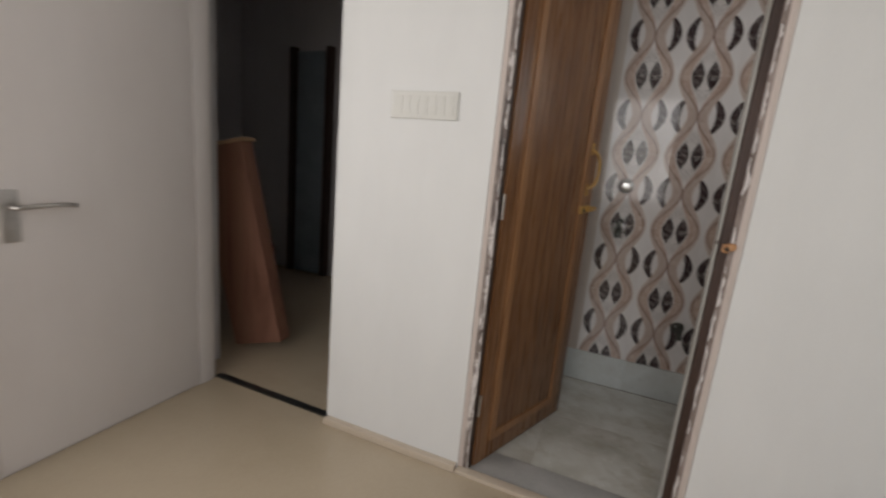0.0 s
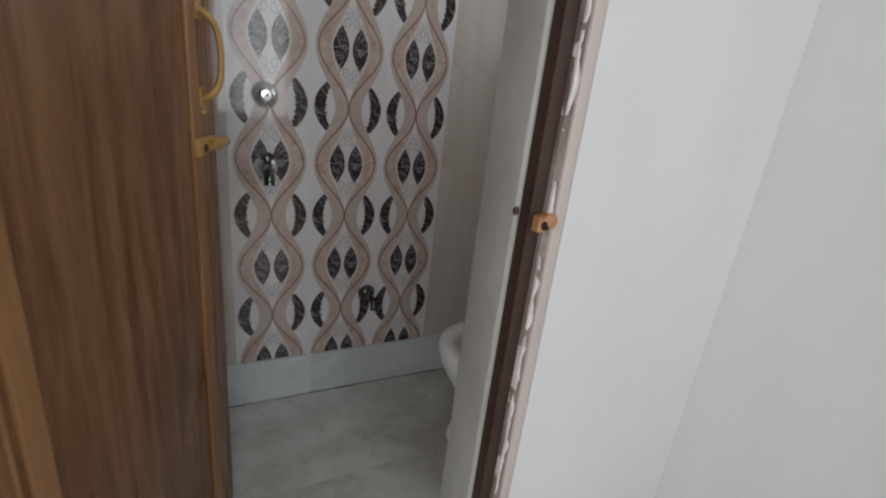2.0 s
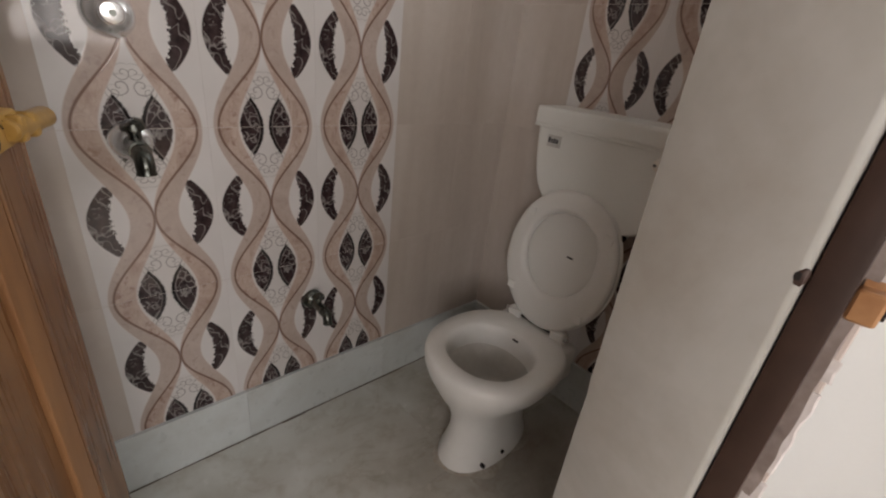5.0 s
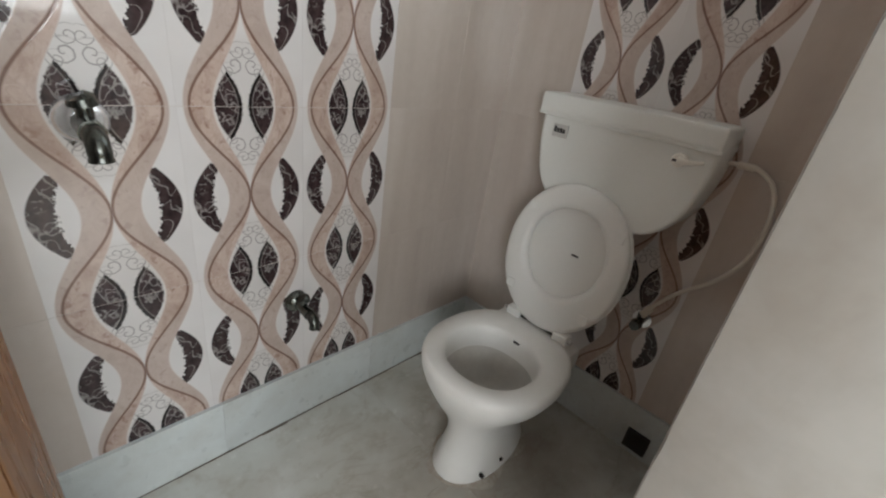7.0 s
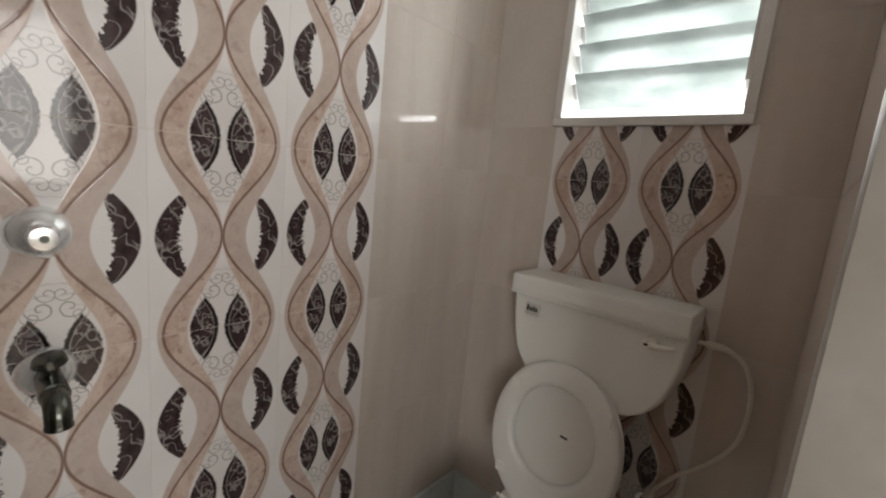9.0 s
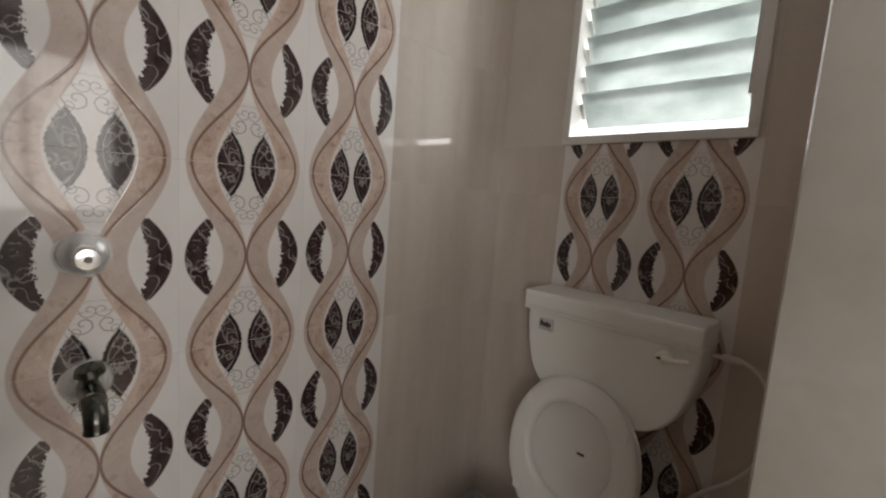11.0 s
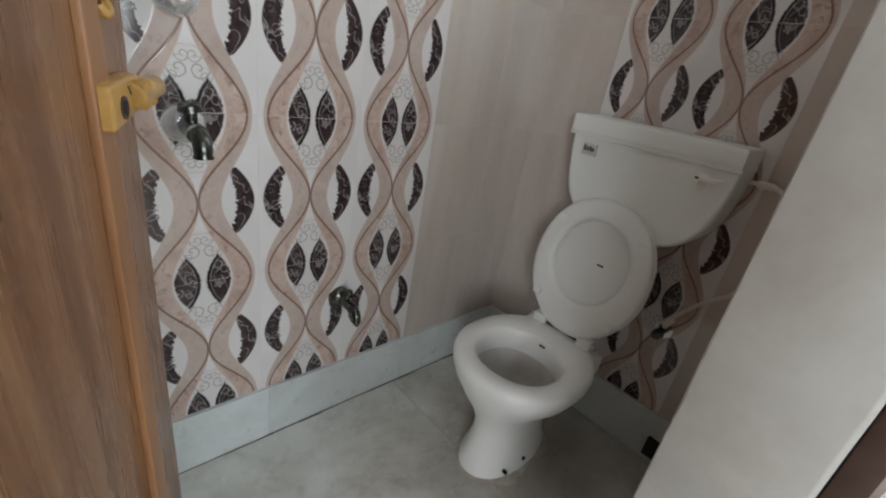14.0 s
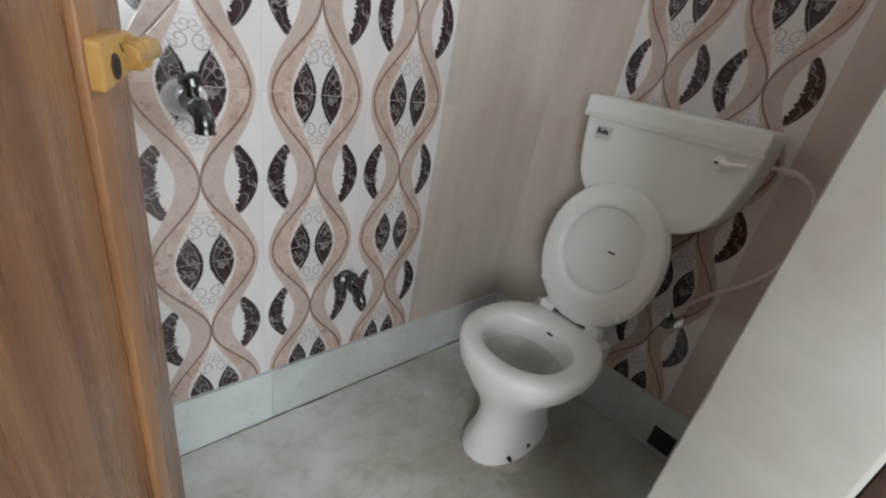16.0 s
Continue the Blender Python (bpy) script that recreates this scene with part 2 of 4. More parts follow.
M_LEFT = wall_paint("pinkish_distemper", (0.62, 0.58, 0.565), (0.70, 0.665, 0.65))
M_BEIGE = wall_paint("beige_undercoat", (0.52, 0.45, 0.41), (0.63, 0.555, 0.52))
M_CEIL = wall_paint("ceiling_distemper", (0.72, 0.72, 0.71), (0.79, 0.79, 0.78))
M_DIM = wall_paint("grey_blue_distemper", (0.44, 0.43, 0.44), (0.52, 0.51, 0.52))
M_BROKEN = broken_edge()
M_PLASTER = rough_plaster()
M_FILLER = plain("white_filler", (0.60, 0.56, 0.55), (0.80, 0.77, 0.76), 0.35, 30, 120, strength=0.5, depth=0.001)
M_BED = plain("dirty_cement", (0.26, 0.215, 0.16), (0.50, 0.48, 0.43), 0.6, 22, 90, strength=0.5)
M_DIRT = plain("brown_joint_dirt", (0.05, 0.038, 0.028), (0.20, 0.165, 0.13), 0.8, 9, 60)
M_YELLOW = plain("dull_yellow_cloth", (0.20, 0.15, 0.03), (0.30, 0.23, 0.05), 0.8, 8, 60)
M_MAROON = plain("dull_maroon_cloth", (0.07, 0.02, 0.02), (0.13, 0.04, 0.035), 0.8, 8, 60)
M_FRAME = plain("dark_frame_paint", (0.026, 0.013, 0.009), (0.062, 0.032, 0.023), 0.5, 4, 50)
M_DOOR = wood("door_laminate", (0.095, 0.041, 0.018), (0.175, 0.083, 0.037), (0.265, 0.142, 0.068), 0.22, (19, 19, 1.9))
M_DOOR_TRIM = wood("door_moulding", (0.19, 0.088, 0.038), (0.28, 0.140, 0.062), (0.36, 0.19, 0.088), 0.3, (20, 20, 1.4))
M_AMBER = plain("amber_plastic", (0.30, 0.165, 0.035), (0.52, 0.315, 0.090), 0.38, 26, 90, rough_var=0.12, Coat_Weight=0.2)
M_AMBER_RED = plain("orange_plastic", (0.34, 0.15, 0.06), (0.52, 0.29, 0.14), 0.4, 30, 90)
# near-black colour for solid plugs that stand in for shade inside small holes
M_HOLE = plain("hollow_shade", (0.006, 0.004, 0.004), (0.015, 0.010, 0.008), 0.8)
M_CERAMIC = plain("white_ceramic", (0.76, 0.76, 0.73), (0.83, 0.83, 0.80), 0.34, 2.2, 30, depth=0.0001, strength=0.02, rough_var=0.05, IOR=1.5, Coat_Weight=0.05, Coat_Roughness=0.25)
M_BOWL = plain("grey_ceramic", (0.47, 0.455, 0.42), (0.62, 0.605, 0.57), 0.3, 5, 60, strength=0.1)
M_TANK = plain("white_tank_plastic", (0.79, 0.81, 0.78), (0.84, 0.86, 0.83), 0.32, 1.6, 120, depth=0.0003, strength=0.1)
M_SEAT = plain("white_seat_plastic", (0.80, 0.81, 0.785), (0.85, 0.86, 0.835), 0.3, 1.8, 120, depth=0.0003, strength=0.1)
M_CHROME = plain("chrome", (0.78, 0.80, 0.82), (0.88, 0.89, 0.90), 0.24, 8, 60, metal=1.0, rough_var=0.05, strength=0.05)
M_FLANGE = plain("satin_chrome", (0.86, 0.87, 0.88), (0.93, 0.94, 0.95), 0.22, 8, 60, metal=0.75, rough_var=0.06, strength=0.05)
M_TAP = plain("tarnished_chrome", (0.075, 0.08, 0.072), (0.19, 0.20, 0.185), 0.24, 12, 70, metal=1.0)
M_LEVER = plain("ivory_plastic", (0.86, 0.84, 0.77), (0.91, 0.89, 0.83), 0.25, 8, 80)
M_HOSE = plain("cream_hose", (0.68, 0.64, 0.56), (0.76, 0.72, 0.64), 0.4, 8, 80)
M_BLACK = plain("black_print", (0.012, 0.012, 0.013), (0.03, 0.03, 0.032), 0.5)
M_STICKER = plain("pale_sticker", (0.55, 0.55, 0.53), (0.62, 0.62, 0.60), 0.5)
M_WINDOW = plain("white_window_paint", (0.62, 0.62, 0.60), (0.75, 0.75, 0.73), 0.4, 6, 60)
M_CLIP = plain("aluminium_clip", (0.6, 0.6, 0.6), (0.75, 0.75, 0.75), 0.35, 10, 80, metal=0.8)
M_HALL_FLOOR = plain("beige_vitrified_tile", (0.44, 0.365, 0.265), (0.51, 0.43, 0.325), 0.22, 2.0, 90, strength=0.06)
M_HALL_SKIRT = plain("beige_skirting_tile", (0.50, 0.42, 0.33), (0.58, 0.50, 0.405), 0.3, 3, 80, strength=0.06)
M_SILL = plain("grey_sill_stone", (0.30, 0.30, 0.29), (0.44, 0.44, 0.43), 0.4, 6, 80)
M_DARKSTRIP = plain("black_granite", (0.012, 0.012, 0.012), (0.03, 0.03, 0.03), 0.3, 8, 120)
M_PLANK = wood("plywood_face", (0.17, 0.075, 0.05), (0.25, 0.120, 0.08), (0.32, 0.17, 0.115), 0.5, (9, 9, 0.8))
M_PLANK_EDGE = plain("plywood_edge", (0.34, 0.22, 0.13), (0.46, 0.32, 0.20), 0.7, 12, 90)
M_CURTAIN = plain("blue_grey_cloth", (0.30, 0.36, 0.40), (0.42, 0.48, 0.52), 0.8, 5, 90)
M_SWITCH = plain("switch_plate_plastic", (0.60, 0.60, 0.565), (0.66, 0.66, 0.625), 0.35, 6, 90)
M_SWITCH2 = plain("switch_rocker_plastic", (0.59, 0.59, 0.555), (0.65, 0.65, 0.615), 0.3, 6, 90)
M_STEEL = plain("brushed_steel", (0.42, 0.40, 0.38), (0.56, 0.54, 0.52), 0.3, 12, 120, metal=1.0)


def louvre_glass():
    m = Mat("frosted_louvre_glass")
    ripple = m.noise(26, 3)
    grime = m.noise(7, 4, (1, 1, 2.0))
    colour = m.ramp(grime, (0.35, (0.19, 0.225, 0.215)), (0.65, (0.33, 0.37, 0.36)))
    mat = m.done(colour, grime * 0.2 + 0.36, 0.0, ripple, 0.001, 0.3, IOR=1.45)
    m.bsdf.inputs["Transmission Weight"].default_value = 0.45
    return mat


M_LOUVRE = louvre_glass()


def bright_haze():
    """The hazy bright sky that stands outside the bathroom window."""
    m = Mat("bright_haze")
    m.bsdf.inputs["Emission Color"].default_value = (0.93, 0.97, 1.0, 1)
    m.bsdf.inputs["Emission Strength"].default_value = 2.6
    return m.done((0.5, 0.5, 0.5), 0.9)


M_HAZE = bright_haze()


# ---- shaping ----
def box_bm(lo, hi, bevel=0.0, seg=2, bm=None):
    """A box between two corners, its edges rounded."""
    own = bmesh.new()
    bmesh.ops.create_cube(own, size=1.0)
    mid = [(a + b) / 2 for a, b in zip(lo, hi)]
    dim = [abs(b - a) for a, b in zip(lo, hi)]
    for v in own.verts:
        v.co = Vector((mid[k] + v.co[k] * dim[k] for k in range(3)))
    if bevel > 0:
        bmesh.ops.bevel(own, geom=own.edges[:], offset=min(bevel, min(dim) * 0.45), segments=seg, profile=0.7, affect="EDGES")
    if bm is None:
        return own
    return join(bm, own)


def join(bm, other, m=None):
    if m is not None:
        bmesh.ops.transform(other, matrix=m, verts=other.verts[:])
    me = bpy.data.meshes.new("tmp")
    other.to_mesh(me)
    other.free()
    bm.from_mesh(me)
    bpy.data.meshes.remove(me)
    return bm


def tube_bm(points, radius, sides=14, caps=True):
    """A round bar along points; radius may be one number or one for each point."""
    pts = [Vector(p) for p in points]
    rad = radius if isinstance(radius, (list, tuple)) else [radius] * len(pts)
    bm = bmesh.new()
    rings, side = [], None
    for k, p in enumerate(pts):
        way = (pts[min(k + 1, len(pts) - 1)] - pts[max(k - 1, 0)]).normalized()
        if side is None:
            side = way.orthogonal().normalized()
        else:
            side = (side - way * side.dot(way)).normalized()
        up = way.cross(side)
        rings.append([bm.verts.new(p + rad[k] * (side * math.cos(a) + up * math.sin(a))) for a in (2 * math.pi * i / sides for i in range(sides))])
    skin(bm, rings, caps)
    return bm


def skin(bm, rings, caps=True):
    for a, b in zip(rings, rings[1:]):
        n = len(a)
        for i in range(n):
            bm.faces.new((a[i], a[(i + 1) % n], b[(i + 1) % n], b[i]))
    if caps:
        bm.faces.new(rings[0][::-1])
        bm.faces.new(rings[-1])


def smooth_points(points, steps=6):
    """A Catmull-Rom line through points."""
    p = [Vector(points[0]), *map(Vector, points), Vector(points[-1])]
    out = []
    for a, b, c, d in zip(p, p[1:], p[2:], p[3:]):
        for k in range(steps):
            t = k / steps
            out.append(0.5 * (2 * b + (c - a) * t + (2 * a - 5 * b + 4 * c - d) * t * t + (3 * b - a - 3 * c + d) * t ** 3))
    return out + [p[-1]]


def egg(cx, cy, front, back, half, z, n=40):
    """An egg-shaped ring: blunt towards +x, long towards -x."""
    out = []
    for i in range(n):
        a = 2 * math.pi * i / n
        c, s = math.cos(a), math.sin(a)
        x = back * abs(c) ** 0.86 if c > 0 else -front * abs(c) ** 0.94
        out.append((cx + x, cy + half * math.copysign(abs(s) ** 0.92, s), z))
    return out


def mesh_of(name, bm, material, smooth=True, angle=40):
    bmesh.ops.recalc_face_normals(bm, faces=bm.faces[:])
    me = bpy.data.meshes.new(name)
    bm.to_mesh(me)
    bm.free()
    for mt in material if isinstance(material, (list, tuple)) else (material,):
        me.materials.append(mt)
    if smooth:
        me.shade_smooth()
        me.set_sharp_from_angle(angle=radians(angle))
    return me


def thing(name, label, category, at=(0, 0, 0), group="", kind=""):
    ob = new(name)
    ob.empty_display_size = 0.05
    ob.location = at
    return tagged(ob, label, category, group, kind)


def part(name, bm, material, parent, label="", smooth=True, angle=40):
    """One mesh under a thing or a part; its vertices are given in the world."""
    ob = new(name, mesh_of(name, bm, material, smooth, angle))
    ob.parent = parent
    place, up = Vector(), parent
    while up is not None:
        place, up = place + up.location, up.parent
    ob.data.transform(Matrix.Translation(-place))
    if label:
        tagged(ob, label)
    return ob


def solid(name, bm, material, label, category, kind="", group="", smooth=True, angle=40):
    return tagged(new(name, mesh_of(name, bm, material, smooth, angle)), label, category, group, kind)


def slab(name, lo, hi, material, label, category, bevel=0.0):
    return solid(name, box_bm(lo, hi, bevel), material, label, category, "structure")


def pieces_bm(*boxes):
    bm = bmesh.new()
    for lo, hi in boxes:
        box_bm(lo, hi, 0, 2, bm)
    return bm


def ragged(x0, x1, y0, y1, top, seed, wild, deep):
    """An upright strip with worn edges and an uneven face."""
    bm = bmesh.new()
    rings = []
    n = int(top / 0.006)
    for k in range(n + 1):
        z = top * k / n
        e = wild * (noise.noise((seed, 0, z * 38)) + 0.6 * noise.noise((seed, 4, z * 120)))
        f = wild * 0.5 * noise.noise((seed, 8, z * 60))
        d = deep * noise.noise((seed, 12, z * 45))
        rings.append([bm.verts.new(p) for p in ((x0 + e, y0 + d, z), ((x0 + x1) / 2, y0 - d * 0.6, z), (x1 + f, y0 + d * 0.4, z), (x1, y1, z), (x0, y1, z))])
    skin(bm, rings)
    return bm


def reveal_bm(x, s, splay, y0, y1, top):
    """A stone jamb lining, splayed towards the hall, its long edges worn round and chipped."""
    bm = bmesh.new()
    rings = []
    n = int(top / 0.009)
    for k in range(n + 1):
        z = top * k / n
        wave = 0.0012 * noise.noise((x, 2, z * 6)) + 0.0008 * noise.noise((x, 5, z * 22))
        chip = max(0.0, noise.noise((x, 9, z * 15)) - 0.30) * 0.014 + max(0.0, noise.noise((x, 3, z * 48)) - 0.35) * 0.005
        r, q = 0.004 + chip, 0.007 + 0.002 * noise.noise((x, 14, z * 12))
        hall, bath = x - s * splay + wave, x + wave
        line = [(hall + s * q, y0), (hall + s * q * 0.3, y0 + q * 0.3), (hall, y0 + q), (bath, y1 - r * 1.6), (bath + s * r * 0.3, y1 - r * 0.4), (bath + s * r * 1.3, y1), (x + s * 0.03, y1), (x + s * 0.03, y0)]
        rings.append([bm.verts.new((a, b, z)) for a, b in line])
    skin(bm, rings)
    return bm


def flakes(x0, s, y0, y1, top, seed):
    """Thin broken flakes that come and go along an upright edge."""
    bm = bmesh.new()
    run = []
    n = int(top / 0.003)
    for k in range(n + 1):
        z = top * k / n
        w = 0.0100 * (noise.noise((seed, 0, z * 26)) + 0.34) + 0.0045 * noise.noise((seed, 3, z * 70))
        c = x0 + s * (0.003 + 0.0035 * noise.noise((seed, 7, z * 22)))
        d = 0.0022 * noise.noise((seed, 9, z * 60))
        if w > 0.0008 and k < n:
            w = min(w, 0.0105)
            run.append([bm.verts.new(p) for p in ((c, y0 + d + 0.0015, z), (c + s * w * 0.4, y0 + d, z), (c + s * w, y0 + d + 0.002, z), (c + s * w, y1, z), (c, y1, z))])
        else:
            if len(run) > 1:
                skin(bm, run)
            run = []
    return bm


# ---- plan ----
HALL_Y = -0.0978        # hall face of the wall with the doors
IN_Y = 0.0697           # its bathroom face
BACK_Y = 0.9775          # printed wall, face of the tiles
END_X = 1.2368          # wall behind the toilet, face of the tiles
LEFT_X = -0.765         # blind end of the bathroom
REV_L, REV_R = -0.2932, 0.3782   # faces of the stone door lining
OUT_L, OUT_R = -0.3443, 0.4224   # edges of the painted hall wall at the door
DOOR_TOP = 2.006
SIDE_X = -1.6915         # hall's side wall
ROOM_R = -0.9775         # dark doorway, right edge
HALL_TOP, BATH_TOP = 2.6775, 2.3375
HALL_END, HALL_BACK = 0.905, -3.825

# floors
slab("floor_hall", (-1.87, HALL_BACK - 0.2, -0.12), (HALL_END + 0.2, HALL_Y + 0.012, 0.0), M_HALL_FLOOR, "plain beige vitrified tile floor of the hall", "floor")
slab("floor_back_room", (-3.57, HALL_Y + 0.03, -0.12), (-0.85, 1.785, 0.0), M_HALL_FLOOR, "beige tile floor of the dim back room", "floor")

# the wall with the doors: painted hall leaf, stepped back at the openings
wall_parts = pieces_bm(
    ((ROOM_R, HALL_Y, 0), (OUT_L, IN_Y - 0.012, HALL_TOP)),
    ((OUT_R, HALL_Y, 0), (END_X + 0.16, IN_Y - 0.012, HALL_TOP)),
    ((OUT_L, HALL_Y, DOOR_TOP + 0.0425), (OUT_R, IN_Y - 0.012, HALL_TOP)),
    ((SIDE_X, HALL_Y, 2.0825), (ROOM_R, IN_Y - 0.012, HALL_TOP)),
)
solid("wall_north", wall_parts, M_WALL, "white painted plaster wall with two door openings", "wall", "structure")
# unseen opening and frame, added to house the side fill lamp
SY0, SY1, SZ0, SZ1 = -2.10, -1.04, 0.748, 2.057
solid("wall_west", pieces_bm(
    ((SIDE_X - 0.15, SY1, 0), (SIDE_X, HALL_Y + 0.012, HALL_TOP)),
    ((SIDE_X - 0.15, HALL_BACK, 0), (SIDE_X, SY0, HALL_TOP)),
    ((SIDE_X - 0.15, SY0, 0), (SIDE_X, SY1, SZ0)),
    ((SIDE_X - 0.15, SY0, SZ1), (SIDE_X, SY1, HALL_TOP))), M_LEFT, "pale pinkish painted plaster side wall with an added window opening", "wall", "structure")
added_side_window = thing("added_window_3", "white wooden window frame added in the side wall, out of view", "window", (SIDE_X, SY0, SZ0), kind="structure")
for y in (SY0, SY1 - 0.05):
    part("stile", box_bm((SIDE_X - 0.06, y, SZ0), (SIDE_X - 0.01, y + 0.05, SZ1), 0.004), M_WINDOW, added_side_window)
for z in (SZ0, SZ1 - 0.05):
    part("rail", box_bm((SIDE_X - 0.058, SY0 + 0.05, z), (SIDE_X - 0.012, SY1 - 0.05, z + 0.05), 0.004), M_WINDOW, added_side_window)
slab("wall_east", (HALL_END, HALL_BACK, 0), (HALL_END + 0.15, HALL_Y - 0.0005, HALL_TOP), M_WALL, "white painted plaster wall", "wall")
slab("ceiling_hall", (SIDE_X - 0.15, HALL_BACK - 0.15, HALL_TOP), (HALL_END + 0.15, IN_Y, HALL_TOP + 0.12), M_CEIL, "white painted hall ceiling", "ceiling")
# hall wall with its window
WX0, WX1, WZ0, WZ1 = -1.3175, 0.8075, 0.85, 2.44
solid("wall_south", pieces_bm(
    ((SIDE_X - 0.15, HALL_BACK - 0.15, 0), (WX0, HALL_BACK, HALL_TOP)),
    ((WX1, HALL_BACK - 0.15, 0), (HALL_END + 0.15, HALL_BACK, HALL_TOP)),
    ((WX0, HALL_BACK - 0.15, 0), (WX1, HALL_BACK, WZ0)),
    ((WX0, HALL_BACK - 0.15, WZ1), (WX1, HALL_BACK, HALL_TOP))), M_WALL, "white painted plaster wall with a window opening", "wall", "structure")
hall_window = thing("window_2", "white wooden window frame in the hall wall", "window", (WX0, HALL_BACK, WZ0), kind="structure")
for k in range(4):
    x = WX0 + (WX1 - WX0 - 0.05) * k / 3
    part("mullion", box_bm((x, HALL_BACK - 0.09, WZ0), (x + 0.05, HALL_BACK - 0.04, WZ1), 0.004), M_WINDOW, hall_window)
for z in (WZ0, WZ1 - 0.05):
    part("rail", box_bm((WX0 + 0.05, HALL_BACK - 0.088, z), (WX1 - 0.05, HALL_BACK - 0.042, z + 0.05), 0.004), M_WINDOW, hall_window)

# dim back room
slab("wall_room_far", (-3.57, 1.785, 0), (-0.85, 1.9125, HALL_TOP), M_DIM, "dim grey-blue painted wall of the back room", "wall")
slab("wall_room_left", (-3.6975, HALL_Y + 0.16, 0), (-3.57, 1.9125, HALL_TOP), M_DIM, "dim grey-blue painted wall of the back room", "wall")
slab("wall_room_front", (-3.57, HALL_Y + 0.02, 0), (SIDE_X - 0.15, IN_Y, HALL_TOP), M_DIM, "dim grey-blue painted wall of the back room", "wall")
slab("ceiling_room", (-3.6975, IN_Y, HALL_TOP), (-0.85, 1.9125, HALL_TOP + 0.12), M_CEIL, "white painted ceiling of the back room", "ceiling")
slab("threshold_room", (SIDE_X, HALL_Y + 0.012, -0.1), (ROOM_R, HALL_Y + 0.05, 0.006), M_DARKSTRIP, "narrow black granite threshold strip in a doorway", "threshold", 0.002)
slab("threshold_room_inner", (SIDE_X, HALL_Y + 0.05, -0.1), (ROOM_R, IN_Y, 0.001), M_HALL_FLOOR, "beige tile in the doorway", "threshold")

# bathroom shell, behind the tiles
TT = 0.008
slab("wall_bath_back", (LEFT_X - 0.1, BACK_Y + 0.0007, 0), (END_X + 0.16, BACK_Y + TT + 0.12, BATH_TOP + 0.1), M_GROUT, "grouted backing of the printed tile wall", "wall")
BW0, BW1, BZ0, BZ1 = 0.2422, 0.7438, 1.4807, 2.057
solid("wall_bath_end", pieces_bm(
    ((END_X + 0.0007, IN_Y - 0.012, 0), (END_X + 0.16, BW0, BATH_TOP + 0.1)),
    ((END_X + 0.0007, BW1, 0), (END_X + 0.16, BACK_Y + TT, BATH_TOP + 0.1)),
    ((END_X + 0.0007, BW0, 0), (END_X + 0.16, BW1, BZ0)),
    ((END_X + 0.0007, BW0, BZ1), (END_X + 0.16, BW1, BATH_TOP + 0.1))), M_GROUT, "tiled bathroom wall with a louvre window opening", "wall", "structure")
slab("wall_bath_left", (LEFT_X - 0.1, IN_Y - 0.012, 0), (LEFT_X, BACK_Y + TT, BATH_TOP + 0.1), M_PLAIN, "beige tiled blind end of the bathroom", "wall")
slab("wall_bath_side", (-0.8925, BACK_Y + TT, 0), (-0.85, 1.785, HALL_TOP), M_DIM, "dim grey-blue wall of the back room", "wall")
slab("ceiling_bath", (LEFT_X, IN_Y - 0.012, BATH_TOP), (END_X + 0.16, BACK_Y + TT, BATH_TOP + 0.1), M_CEIL, "white painted bathroom ceiling", "ceiling")
slab("floor_bed", (LEFT_X, HALL_Y + 0.012, -0.12), (END_X + TT, BACK_Y + TT, -0.018), M_GROUT, "cement bed under the bathroom floor", "floor")

slab("backdrop", (2.2, 0.05, 1.2), (2.22, 1.65, 3.15), M_HAZE, "plain bright hazy sky outside the bathroom window", "backdrop")

# door lining: stone reveals, dark frame strip, broken mortar, beige undercoat
for name, x, s, out in (("lining_right", REV_R, 1, OUT_R), ("lining_left", REV_L, -1, OUT_L)):
    lining = thing(name, "door jamb lined with pale marble, with a dark frame strip and broken mortar at its edge", "door jamb", (x, 0, 0), kind="structure")
    splay = 0.018 if s > 0 else 0.0
    stone_y = -0.057 if s > 0 else -0.051
    part("stone_reveal", reveal_bm(x, s, splay, stone_y, IN_Y + 0.004, DOOR_TOP), M_REVEAL, lining, "pale marble slab with a chipped edge", angle=50)
    a, b = sorted((x + s * (0.006 - splay), x + s * 0.035))
    part("frame_strip", box_bm((a, -0.0833, 0.0), (b, stone_y - 0.0012, DOOR_TOP), 0.004), M_FRAME, lining, "dark brown painted frame strip")
    # ragged strips of broken mortar and of white filler at its inner edge
    seed = 3.7 if s > 0 else 9.1
    part("broken_mortar", ragged(x + s * 0.011, out - s * 0.013, HALL_Y + 0.006, -0.0824, DOOR_TOP, seed, 0.003, 0.0025), M_PLASTER if s > 0 else M_BROKEN, lining, "chipped grey mortar", angle=25)
    part("filler_flakes", flakes(x + s * 0.009, s, HALL_Y + 0.0005, -0.085, DOOR_TOP, seed + 5), M_FILLER, lining, "broken flakes of white filler", angle=25)
    if s > 0:
        part("rough_joint", ragged(x + 0.0305, x + 0.043, IN_Y + 0.003, IN_Y - 0.004, DOOR_TOP, 6.3, 0.003, 0.002), M_PLASTER, lining, "rough grey cement joint beside the tiles", angle=25)
    x0, x1 = sorted((out - s * 0.02, out))
    part("undercoat", box_bm((x0, HALL_Y + 0.0015, 0.0), (x1, HALL_Y + 0.04, DOOR_TOP + 0.0425), 0.006), M_BEIGE, lining, "beige undercoat showing at the plaster edge")
    x0, x1 = sorted((x + s * 0.03, out))
    part("packing", box_bm((x0, -0.051, 0.0), (x1, IN_Y - 0.012, DOOR_TOP + 0.0425)), M_GROUT, lining)
